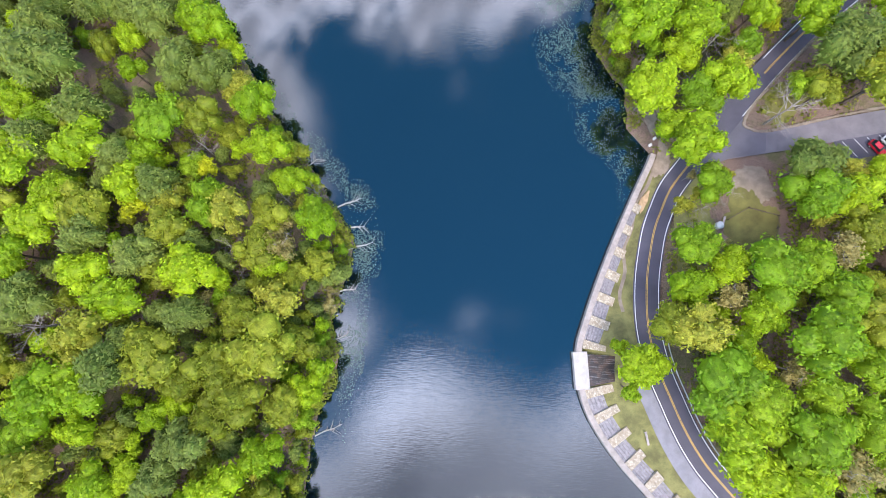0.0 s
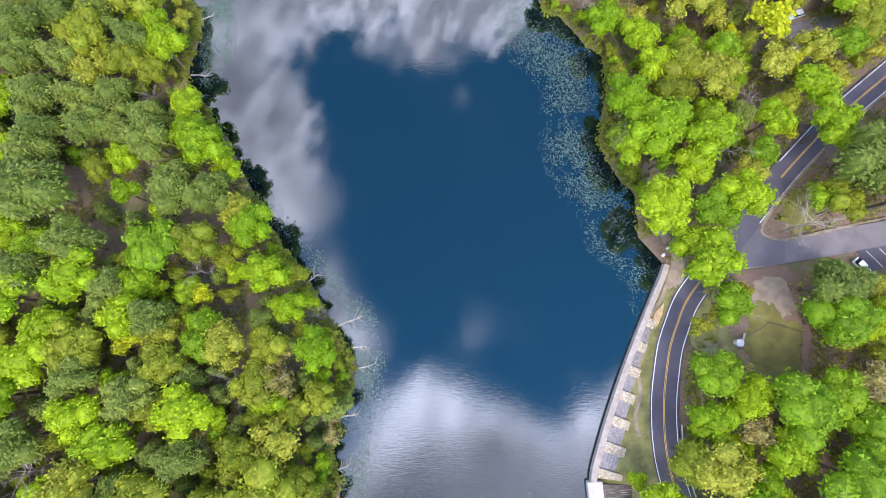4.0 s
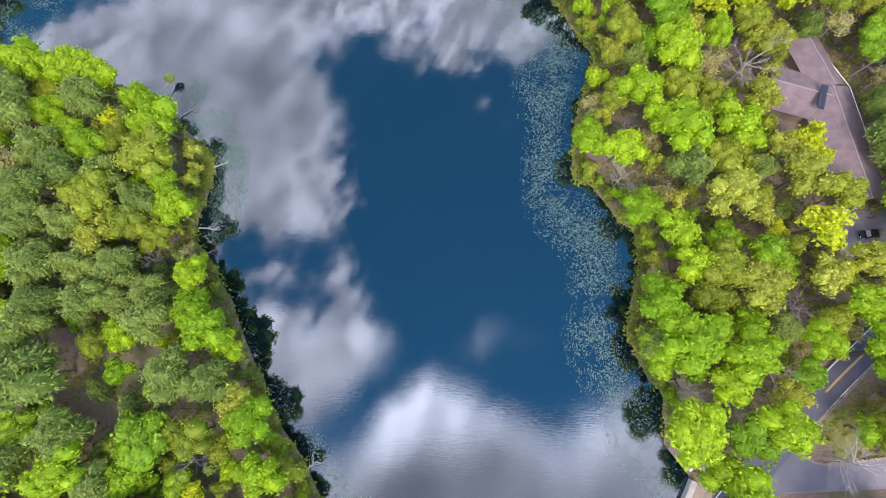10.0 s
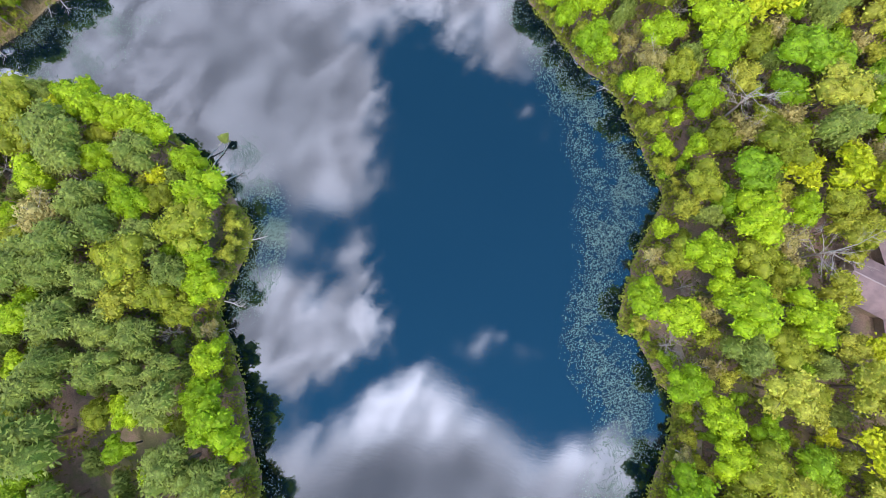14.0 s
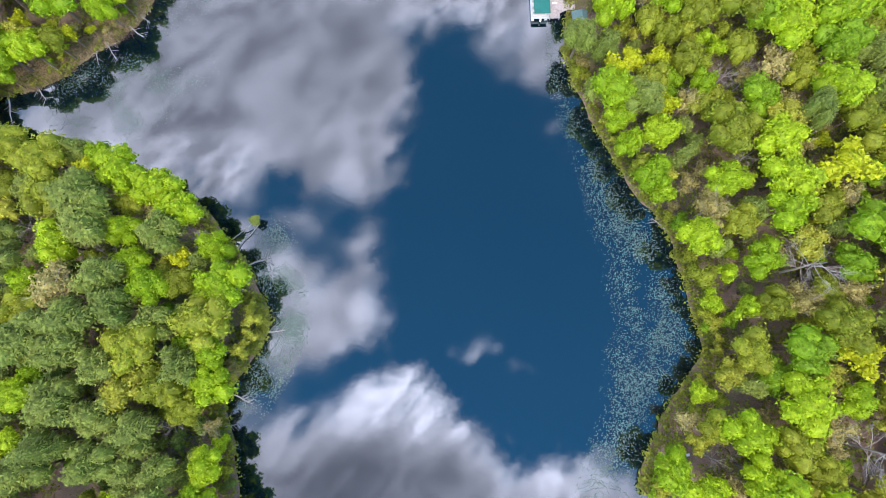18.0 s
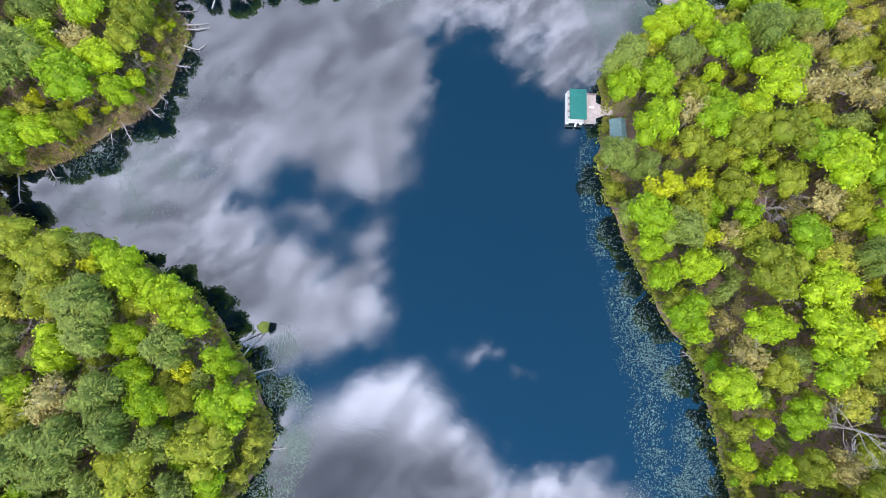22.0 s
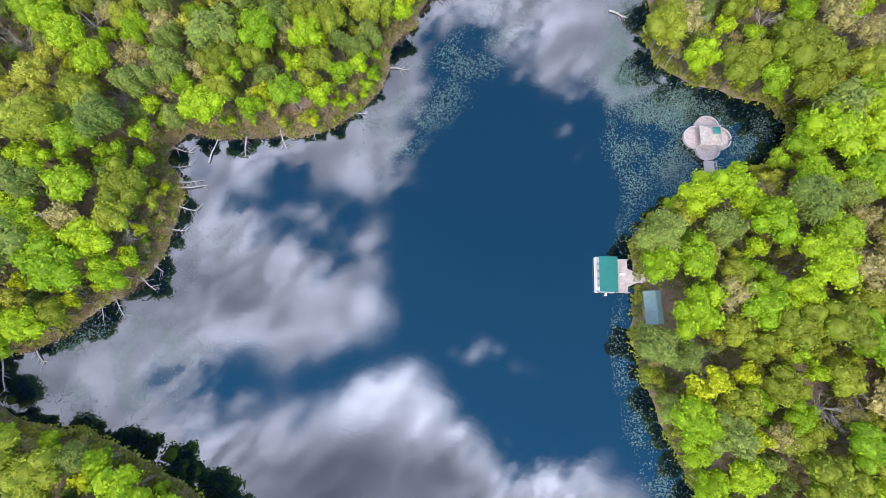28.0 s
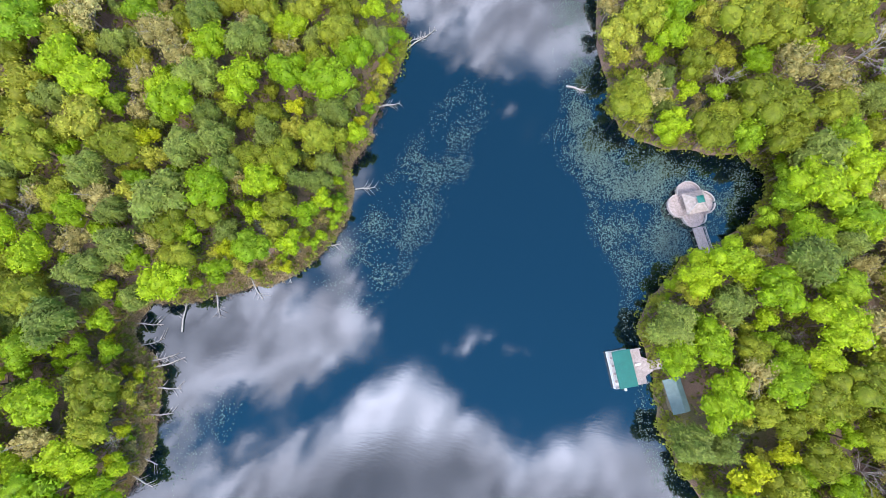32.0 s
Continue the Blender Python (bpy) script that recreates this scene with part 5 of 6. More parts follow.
n_sh = 11000
sp_ = np.column_stack([rng.uniform(-195, 112, n_sh * 2), rng.uniform(-55, 305, n_sh * 2)])
sp_ = sp_[inside(sp_, WOODS)]
sp_ = sp_[free(sp_, 0.0)][:n_sh]
edge = np.concatenate([spline(WEST_SHORE, 40), spline(NORTH_SHORE[:21], 40), spline(EAST_SHORE[1:], 40)])
edge = np.repeat(edge, 2, 0)[rng.uniform(size=2 * len(edge)) < 0.75]
edge = edge + rng.normal(0, 1.9, edge.shape)
sp_ = np.concatenate([sp_, edge])
sz_ = np.concatenate([rng.uniform(0.8, 2.6, len(sp_) - len(edge)), rng.uniform(0.5, 1.7, len(edge))])
shore_ = shore_distance(sp_)
dry = ~((sp_[:, 0] < -100) & (sp_[:, 1] > 146) & (sp_[:, 1] < 262) & (shore_ < 4.0) & (rng.uniform(size=len(sp_)) < 0.55))
dry &= shore_ > 0.1
sp_, sz_ = sp_[dry], sz_[dry]
zz_ = np.maximum(land(sp_), 0.0)
k_ = 18
d_ = rng.normal(size=(len(sp_), k_, 3))
d_[:, :, 2] = np.abs(d_[:, :, 2])
d_ /= np.linalg.norm(d_, axis=2)[:, :, None]
pos_ = np.column_stack([sp_, zz_])[:, None, :] + d_ * sz_[:, None, None] * np.array([1, 1, 1.1])
V, F = cards(pos_.reshape(-1, 3), (d_ + np.array([0, 0, 0.5])).reshape(-1, 3), np.repeat(np.minimum(sz_, 1.2), k_) * 0.34)
stuff("undergrowth", V, F, "shrub", "low green shrubs and saplings on the forest floor", "undergrowth")

BED_Y = [28, 37, 45, 65, 77, 94, 110, 121, 135, 150, 160, 170, 182, 195, 205, 215, 225, 231, 240, 252, 262, 270, 285, 300]
BED_W = [2, 6, 13, 16, 15, 18, 13, 13, 19, 19, 15, 11, 9, 6, 5, 2, 5, 8, 13, 18, 20, 12, 12, 13]
# beds on the western side: middle, half length, half width, turn, share of the water covered
BEDS = [(-20.5, 24, 12, 5, 100, 0.9), (-22, 0, 24, 3.5, 88, 0.6), (-29, 40, 10, 3, 125, 0.5), (-130, 147, 17, 13, 30, 0.55), (-117, 157, 12, 5, 40, 0.2), (-70, 122, 16, 8, 130, 0.4),
        (-62, 104, 12, 6, 85, 0.35), (-90, 243, 32, 9, 75, 0.42), (-98, 226, 14, 8, 40, 0.35), (-126, 176, 14, 7, 60, 0.12), (-50, 66, 30, 3, 125, 0.2), (-52, 262, 16, 4, 110, 0.6), (-34, 248, 15, 13, 20, 0.9),
        (-40, 259, 12, 8, 0, 0.8), (-20, 262, 9, 5, 0, 0.6), (-61, 102, 15, 5, 85, 0.8), (-68, 121, 16, 5, 130, 0.7)]


def patchy(p, scale, seed):
    return np.array([noise.noise((x * scale, y * scale, seed)) for x, y in p])


cp = np.column_stack([rng.uniform(-75, 52, 620000), rng.uniform(26, 302, 620000)])
cp = cp[(cp[:, 0] > -0.36 * (cp[:, 1] - 26) - 8 + 24 * (cp[:, 1] < 120))]
csd = -shore_near(cp)
w = np.interp(cp[:, 1], BED_Y, BED_W)
fade = np.clip((w - csd) / (0.45 * w), 0, 1)
keep = (csd > 0.4) & (rng.uniform(size=len(cp)) < np.interp(csd, [0.4, 2.0, 5.5], [0.12, 0.2, 1.0])) & (csd < w) & (rng.uniform(size=len(cp)) < fade * np.clip(0.8 + 1.5 * patchy(cp, 0.12, 2.0) + 0.7 * patchy(cp, 0.4, 7.0), 0.02, 1))
pads = [cp[keep]]
for x, y, a, b, turn_, share in BEDS:
    n = int(a * b * 3.14 * share * 19.0)
    r, th = np.sqrt(rng.uniform(0, 1, n)) * rng.uniform(0.75, 1.1, n), rng.uniform(0, 2 * np.pi, n)
    q = np.column_stack([a * r * np.cos(th), b * r * np.sin(th)])
    c, s_ = math.cos(radians(turn_)), math.sin(radians(turn_))
    q = np.column_stack([x + q[:, 0] * c - q[:, 1] * s_, y + q[:, 0] * s_ + q[:, 1] * c])
    q = q[(rng.uniform(size=n) < np.clip(0.5 + 1.6 * patchy(q, 0.13, 4.0), 0.05, 1)) & (shore_near(q) < -0.3)]
    pads.append(q)
pads = np.concatenate(pads)
rad = rng.uniform(0.065, 0.16, len(pads))
ang = rng.uniform(0, 6.28, len(pads))
sides = 5
an = ang[:, None] + np.array([0.25 + k * (2 * np.pi - 0.5) / (sides - 1) for k in range(sides)])[None]
PV = np.stack([pads[:, 0, None] + rad[:, None] * np.cos(an), pads[:, 1, None] + rad[:, None] * np.sin(an), np.repeat(rng.uniform(0.012, 0.05, len(pads))[:, None], sides, 1)], 2)
V = PV.reshape(-1, 3)
F = (np.arange(len(pads))[:, None] * sides + np.arange(sides)[None]).tolist()
stuff("lily_pads", V, F, "lily", "grey-green water lily pads floating near the banks", "lily pads")

marsh = spline(NORTH_SHORE[1:17], 60)
marsh = np.repeat(marsh, 26, 0)
mo = rng.uniform(-0.5, 6.5, len(marsh)) * rng.uniform(0.25, 1, len(marsh))
out_ = side_of(spline(NORTH_SHORE[1:17], 60))
marsh = marsh - np.repeat(out_, 26, 0) * mo[:, None] + rng.normal(0, 0.4, marsh.shape)
marsh = marsh[shore_near(marsh) > -0.3]
mz = np.maximum(land(marsh), 0)
bl = np.repeat(np.column_stack([marsh, mz]), 5, 0) + np.column_stack([rng.normal(0, 0.25, (len(marsh) * 5, 2)), rng.uniform(0.1, 0.4, len(marsh) * 5)])
V, F = cards(bl, rng.normal(size=bl.shape) + np.array([0, 0, 0.6]), np.full(len(bl), 0.2), 4.5, 0.3)
MAT["straw"] = leafy("marsh_straw", (0.33, 0.25, 0.14), (0.50, 0.39, 0.24), (0.38, 0.29, 0.16))
stuff("marsh_grass", V, F, "straw", "tan dried marsh grass along the bank", "grass")

# bare brown brush at the waterline of the marsh
bl_ = spline(NORTH_SHORE[1:20], 30)
clump = np.array([noise.noise((p[0] * 0.11, p[1] * 0.11, 3.0)) for p in bl_]) > -0.02
bl_ = np.repeat(bl_[clump], 3, 0) + rng.normal(0, 0.7, (3 * int(clump.sum()), 2))
bv, bf = [], []
for x, y in bl_:
    hgt = rng.uniform(0.5, 1.3)
    z0 = 0.05
    for k in range(5):
        a_, l_ = rng.uniform(0, 6.28), rng.uniform(0.4, 1.0)
        v_, f_ = tube_data([(x, y, z0 - 0.1), (x + math.cos(a_) * l_, y + math.sin(a_) * l_, z0 + hgt)], [0.03, 0.012], 3, False)
        bf += [tuple(i + len(bv) for i in q) for q in f_]
        bv += [tuple(v) for v in v_]
MAT["brush"] = plain("brown_brush", (0.10, 0.065, 0.055), 0.9, var=0.4, scale=1.0)
stuff("brush", bv, bf, "brush", "bare brown brush standing at the waterline", "brush")

# ---- fallen trees along the banks ----
LOGS_WEST = [(-26.4, 29.4, -21, 31.6), (-23.3, 19, -17.9, 20.7), (-22.8, 24.3, -20, 24.6), (-29.3, -23.7, -23.6, -21.2), (-66.4, -10.3, -59.3, -9.6),
             (-34.4, 39.3, -32.2, 41.5), (-81, 123.8, -79, 131), (-76.5, 121.5, -72.8, 125), (-69, 107, -61.8, 110.8), (-69.8, 105.3, -65.2, 107.1),
             (-66.6, 93.2, -61.5, 93), (-66.9, 85.3, -62.5, 87.9), (-155, 137, -150, 131), (-25, 9, -21.5, 9.5), (-27, -3, -23, -1)]
LOGS_NORTH = [(-144.8, 191.9, -138.3, 196.1), (-143, 188.5, -133.5, 194), (-142, 187, -132.3, 193.2), (-135, 198.7, -136.3, 206), (-124.6, 214.9, -119, 209.5),
              (-122.2, 221.5, -115.8, 216.8), (-108.8, 224.5, -104.9, 226.3), (-143.8, 163, -137.7, 154), (-140.8, 165.8, -137, 160), (-139, 178.7, -131, 181),
              (-102, 280.6, -98, 283.8), (-101.6, 279, -96, 286), (-60, 277.8, -55.5, 277.7), (-118, 221, -113.5, 214.5), (-138, 172, -131, 170), (-139.5, 160.5, -133.5, 157), (-136.5, 167, -130.5, 165.5), (-137.5, 185, -131, 186.5), (-141, 189.5, -136, 192.5), (-146.5, 197.5, -139.5, 199),
              (-130.5, 209.5, -127.5, 203.5), (-104.8, 240, -100.5, 241.5), (-104.5, 262, -100, 264), (-150.5, 143, -145, 140), (9, 171.5, 5, 174.5), (13, 167, 8.5, 168.5)]
for x0, y0, x1, y1 in LOGS_WEST + LOGS_NORTH:
    a, b = np.array([x0, y0]), np.array([x1, y1])
    g0 = max(0.1, float(land(a)[0]))
    ln = float(np.hypot(*(b - a)))
    yaw = math.degrees(math.atan2(b[1] - a[1], b[0] - a[0]))
    wet = float(shore_distance(b[None])[0]) < 0
    z1 = 0.05 if wet else max(0.1, float(land(b)[0]))
    log = thing("fallen_log", pose(x0, y0, g0 + 0.12, 0, math.degrees(math.atan2(g0 - z1, ln)), yaw), "bleached grey fallen log lying out over the water" if wet else "bleached grey dead log on the forest floor", "log", "fallen logs")
    r0 = rng.uniform(0.13, 0.22)
    sheet("log_trunk", *tube_data([(-0.4, 0, 0), (ln * 0.3, 0.08 * ln * 0.3, 0.05), (ln * 0.65, -0.02 * ln, 0.02), (ln, 0.0, 0)], [r0 * 1.2, r0, r0 * 0.75, r0 * 0.3], 7), "dead", log)
    for k in range(rng.randint(7, 12) if wet else rng.randint(4, 7)):
        t = rng.uniform(0.3, 0.98)
        sd_ = rng.choice([-1, 1])
        l2 = rng.uniform(0.5, 2.1)
        bx = ln * t
        sheet("log_branch", *tube_data([(bx, 0, 0), (bx + l2 * 0.45, sd_ * l2 * 0.5, rng.uniform(0, 0.25)), (bx + l2 * 0.8, sd_ * l2, rng.uniform(-0.1, 0.45))], [0.055, 0.04, 0.015], 4), "dead", log)

# a half-fallen pine that still holds a green tuft out over the bay
lean = thing("leaning_pine", pose(-82.6, 126.6, 0.3), "half-fallen pine with a bare trunk and one green tuft", "tree")
sheet("trunk", *tube_data([(-0.6, -0.8, -0.3), (1.2, 1.6, 0.7), (2.6, 3.7, 1.5), (3.3, 4.9, 2.1)], [0.17, 0.15, 0.11, 0.06], 7), "dead", lean)
for k in range(9):
    f = 0.35 + 0.07 * k
    b0 = Vector((-0.6, -0.8, -0.3)).lerp(Vector((3.0, 4.4, 1.9)), f)
    sheet("dead_branch", *tube_data([b0, b0 + Vector((rng.uniform(-0.9, 0.9), rng.uniform(-0.5, 0.7), rng.uniform(0.1, 0.6)))], [0.04, 0.015], 4), "dead", lean)
tuft = crown(420, 1.7, 1.0, 1.0, 0.2, 7, 0.42, fine=30, fine_amp=0.2, core=0.6, long=2.2, spiky=True, loose=0.4)
sheet("tuft", [(p[0] + 3.3, p[1] + 4.9, p[2] + 2.0) for p in tuft[0]], tuft[1], "pine", lean, "olive needle tuft")

# ---- boat and landing ----
boat = thing("pontoon_boat", pose(-36.6, 212.6, 0, 0, 0, 23), "white pontoon tour boat under a flat teal canopy, moored", "boat")
for x in (-1.7, 1.7):
    part("pontoon", (lambda b: (bmesh.ops.create_cone(b, cap_ends=True, segments=12, radius1=0.42, radius2=0.42, depth=8.2, matrix=pose(x, 0, 0.1, 90)), b)[1])(bmesh.new()), "white", boat, "white float tube")
part("boat_deck", box((4.55, 8.0, 0.14), (0.22, 0, 0.62), 0, 0.03), "white", boat, "white boat deck")
for x in (-2.03, 2.2):
    part("side_rail", box((0.06, 8.0, 0.75), (x, 0, 1.07), 0, 0.01), "white", boat, "white side panel")
for y in (-4.05, 4.05):
    part("end_rail", box((4.2, 0.06, 0.75), (0.1, y, 1.07), 0, 0.01), "white", boat, "white end panel")
for x in (-1.8, 2.1):
    for y in (-3.8, -1.3, 1.3, 3.8):
        part("canopy_post", (lambda b: (bmesh.ops.create_cone(b, cap_ends=True, segments=6, radius1=0.04, radius2=0.04, depth=2.1, matrix=pose(x, y, 1.7)), b)[1])(bmesh.new()), "steel", boat)
bm = box((4.15, 8.1, 0.09), (0.42, 0, 2.78), 0, 0.03)
canopy = part("canopy", bm, "green_metal", boat, "teal canopy roof")
for k in range(9):
    part("seam", box((4.1, 0.05, 0.05), (0.42, -3.9 + k * 0.975, 2.845), 0, 0.01), "green_metal", canopy)
for y in (-2.6, -0.9, 0.9, 2.6):
    part("bench_seat", box((3.2, 0.45, 0.45), (0.0, y, 0.92), 0, 0.04), "plank", boat)
part("outboard_motor", box((0.45, 0.7, 0.9), (0.2, -4.55, 0.75), 0, 0.1), "white", boat, "white outboard motor")

dock = thing("boat_dock", pose(-36.6, 212.6, 0, 0, 0, 23), "weathered grey timber landing beside the boat", "dock")


def dock_half(x):
    return (3.7, 4.1) if x < 5.2 else ((1.75 - (x - 5.2) * 0.55, 2.6 - (x - 5.2) * 0.45) if x < 7.5 else (0.5, 1.6))


x = 2.55
while x < 9.2:
    hi, lo = dock_half(x)
    part("deck_plank", box((0.235, hi + lo, 0.06), (x + 0.12, (hi - lo) / 2, 0.72 + rng.uniform(-0.006, 0.006)), rng.uniform(-0.15, 0.15), 0.008), "plank", dock)
    x += 0.255
for x, y in ((2.8, 3.6), (2.8, 0), (2.8, -4), (5.1, 3.6), (5.1, -4), (7.4, 0.4), (7.4, -1.5), (8.9, 0.3), (8.9, -1.4)):
    part("dock_post", (lambda b: (bmesh.ops.create_cone(b, cap_ends=True, segments=8, radius1=0.11, radius2=0.1, depth=3.6, matrix=pose(x, y, -0.3)), b)[1])(bmesh.new()), "dead", dock)
for y in (3.6, -4.0):
    part("dock_rail", box((2.9, 0.09, 0.07), (4.1, y, 1.5), 0, 0.015), "plank", dock)
    part("dock_rail", box((2.9, 0.06, 0.06), (4.1, y, 1.1), 0, 0.015), "plank", dock)
part("notice_board", box((1.3, 0.5, 0.05), (4.1, 0.2, 1.05), 0, 0.02, 12), "white", dock, "white sloping board")

shed = thing("boat_shed", pose(-24.0, 210.0, float(land((-24.0, 210.0))[0]) - 0.1, 0, 0, 27), "small timber shed with a grey-green metal roof", "shed")
part("shed_wall", box((3.2, 6.8, 2.2), (-0.6, 0, 1.0), 0, 0.02), "wall", shed)
for sx, wdt in ((-1, 2.6), (1, 1.35)):
    sl = part("roof_slope", box((wdt, 7.5, 0.07), (sx * wdt / 2 * 0.96, 0, 2.72 if sx < 0 else 2.82), 0, 0.01, 0, sx * 15), "grey_metal", shed, "grey-green metal roof slope")
    for k in range(10):
        part("roof_seam", box((wdt, 0.04, 0.05), (sx * wdt / 2 * 0.96, -3.6 + k * 0.8, 2.78 if sx < 0 else 2.88), 0, 0.0, 0, sx * 15), "grey_metal", sl)
part("ridge_cap", box((0.3, 7.5, 0.06), (0.0, 0, 3.1), 0, 0.02), "grey_metal", shed)

# ---- observation deck ----
deck_at = pose(-26.5, 253.7, 0, 0, 0, 21)
pier = thing("observation_deck", deck_at, "weathered clover-shaped timber deck on posts over the water", "deck")
LOBE, OFF = 2.8, 2.75


def clover(step=6):
    pts = []
    for a in range(0, 360, step):
        d = Vector((math.cos(radians(a)), math.sin(radians(a)), 0))
        best = 0
        for q in range(4):
            c = Vector((math.cos(q * math.pi / 2), math.sin(q * math.pi / 2), 0)) * OFF
            b = d.dot(c)
            h = LOBE ** 2 - (c - d * b).length_squared
            if h > 0:
                best = max(best, b + math.sqrt(h))
        pts.append(d * best)
    return pts


rim = clover(4)
y = -6.0
while y < 6.0:
    xs = [p.x for p, q in zip(rim, rim[1:] + rim[:1]) for p in ([p.lerp(q, (y - p.y) / (q.y - p.y))] if (p.y - y) * (q.y - y) < 0 else [])]
    if len(xs) >= 2:
        part("deck_plank", box((max(xs) - min(xs), 0.235, 0.06), ((max(xs) + min(xs)) / 2, y + 0.12, 1.0 + rng.uniform(-0.006, 0.006)), 0, 0.008), "plank", pier)
    y += 0.255
rail_pts = [p for p in clover(5) if not (p.y < -4.5 and abs(p.x) < 1.5)]
for p, q in zip(rail_pts[:-1], rail_pts[1:]):
    if (q - p).length < 1.4:
        mid, yaw = (p + q) / 2, math.degrees(math.atan2(q.y - p.y, q.x - p.x))
        part("rail_cap", box(((q - p).length + 0.05, 0.22, 0.05), (mid.x, mid.y, 2.02), yaw, 0.012), "pale_concrete", pier, "pale sun-bleached rail cap")
        part("rail_panel", box(((q - p).length, 0.04, 0.75), (mid.x, mid.y, 1.55), yaw), "plank", pier)
for p in rail_pts[::3]:
    part("deck_post", (lambda b: (bmesh.ops.create_cone(b, cap_ends=True, segments=8, radius1=0.1, radius2=0.1, depth=4.4, matrix=pose(p.x * 0.985, p.y * 0.985, -0.25)), b)[1])(bmesh.new()), "plank", pier)
for k in range(4):
    p = Vector((math.cos(k * math.pi / 2 + math.pi / 4), math.sin(k * math.pi / 2 + math.pi / 4), 0)) * 3.3
    part("roof_post", box((0.18, 0.18, 2.6), (p.x, p.y, 2.3), 45), "plank", pier)


def pyramid(half, z0, z1, top, turn_=0.0):
    bm_ = bmesh.new()
    bmesh.ops.create_cone(bm_, cap_ends=True, segments=4, radius1=half * 1.4142, radius2=top * 1.4142, depth=z1 - z0, matrix=pose(0, 0, (z0 + z1) / 2, 0, 0, 45 + turn_))
    return bm_


roof = part("shelter_roof", pyramid(2.55, 3.5, 5.3, 0.55, 3), "shake", pier, "weathered shingle pyramid roof")
for k in range(4):
    a = radians(45 + 3 + 90 * k)
    e0, e1 = Vector((math.cos(a) * 3.6, math.sin(a) * 3.6, 3.53)), Vector((math.cos(a) * 0.85, math.sin(a) * 0.85, 5.32))
    sheet("hip_ridge", *tube_data([e0, e1], [0.09, 0.09], 5), "pale_concrete", roof)
part("cupola", box((1.25, 1.25, 0.9), (0, 0, 5.7), 3, 0.02), "plank", pier, "square timber cupola")
part("cupola_roof", pyramid(0.85, 6.1, 6.4, 0.3, 3), "green_metal", pier, "teal metal cupola cap")
for k in range(3):
    part("deck_bench", box((1.5, 0.4, 0.42), (2.6 * math.cos(k * 2.1 + 0.4), 2.6 * math.sin(k * 2.1 + 0.4), 1.24), math.degrees(k * 2.1 + 0.4) + 90, 0.02), "plank", pier)
boardwalk = thing("boardwalk", deck_at @ pose(0, 0, 0, 0, 0, 5), "narrow timber boardwalk from the bank to the deck", "boardwalk")
y = -5.7
while y > -15.5:
    part("walk_plank", box((2.5, 0.235, 0.06), (0, y, 1.0 + rng.uniform(-0.006, 0.006)), 0, 0.008), "plank", boardwalk)
    y -= 0.255
for x in (-1.25, 1.25):
    part("walk_rail", box((0.16, 9.8, 0.05), (x, -10.6, 2.02), 0, 0.012), "pale_concrete", boardwalk, "pale sun-bleached handrail")
    part("walk_rail", box((0.06, 9.8, 0.07), (x, -10.6, 1.5), 0, 0.012), "plank", boardwalk)
    for k in range(6):
        part("walk_post", box((0.12, 0.12, 3.6), (x, -6.0 - k * 1.85, 0.25), 0, 0.01), "plank", boardwalk)

# ---- lodge among the trees ----
base_z = float(land((80, 124))[0])
lodge = thing("lodge", pose(0, 0, base_z), "sprawling timber lodge under brown shingle roofs", "building")


def wing(x0, y0, x1, y1, half, eave, ridge):
    """One gabled wing from its inner end to its gable end."""
    a, b = Vector((x0, y0, 0)), Vector((x1, y1, 0))
    d = (b - a).normalized()
    n = Vector((d.y, -d.x, 0))
    walls = [a + n * (half - 0.7), b - d * 0.6 + n * (half - 0.7), b - d * 0.6 - n * (half - 0.7), a - n * (half - 0.7)]
    V = [tuple(p + Vector((0, 0, z))) for z in (-0.6, eave) for p in walls]
    sheet("lodge_wall", V, [(0, 1, 5, 4), (1, 2, 6, 5), (2, 3, 7, 6), (3, 0, 4, 7)], "wall", lodge)
    gab = [b - d * 0.6 + n * (half - 0.7) + Vector((0, 0, eave)), b - d * 0.6 - n * (half - 0.7) + Vector((0, 0, eave)), b - d * 0.6 + Vector((0, 0, ridge - 0.3))]
    sheet("gable", [tuple(p) for p in gab], [(0, 1, 2)], "wall", lodge)
    for sd_ in (1, -1):
        o = n * half * sd_
        ln = (b - a).length
        sl_ = math.hypot(half, ridge - eave)
        slope = None
        rows = max(4, int(sl_ / 0.85))
        for k in range(rows):
            t0, t1 = k / rows, (k + 1) / rows
            z0, z1 = eave - 0.2 + (ridge - eave + 0.2) * t0, eave - 0.2 + (ridge - eave + 0.2) * t1
            q = [a + o * (1 - t0), b + o * (1 - t0), b + o * (1 - t1), a + o * (1 - t1)]
            lift = 0.02
            V = [tuple(q[0] + Vector((0, 0, z0 + lift))), tuple(q[1] + Vector((0, 0, z0 + lift))), tuple(q[2] + Vector((0, 0, z1))), tuple(q[3] + Vector((0, 0, z1))),
                 tuple(q[0] + Vector((0, 0, z0 - 0.12))), tuple(q[1] + Vector((0, 0, z0 - 0.12))), tuple(q[2] + Vector((0, 0, z1 - 0.12))), tuple(q[3] + Vector((0, 0, z1 - 0.12)))]
            Fq = [(0, 1, 2, 3), (7, 6, 5, 4), (0, 4, 5, 1), (1, 5, 6, 2), (2, 6, 7, 3), (3, 7, 4, 0)]
            sheet("roof_course", V, Fq, "shingle", lodge)
    sheet("ridge_cap", *tube_data([a + Vector((0, 0, ridge + 0.02)), b + Vector((0, 0, ridge + 0.02))], [0.16, 0.16], 6), "ridge", lodge, "pale ridge cap")
    e0, e1 = a + n * half, b + n * half
    return a, b, n


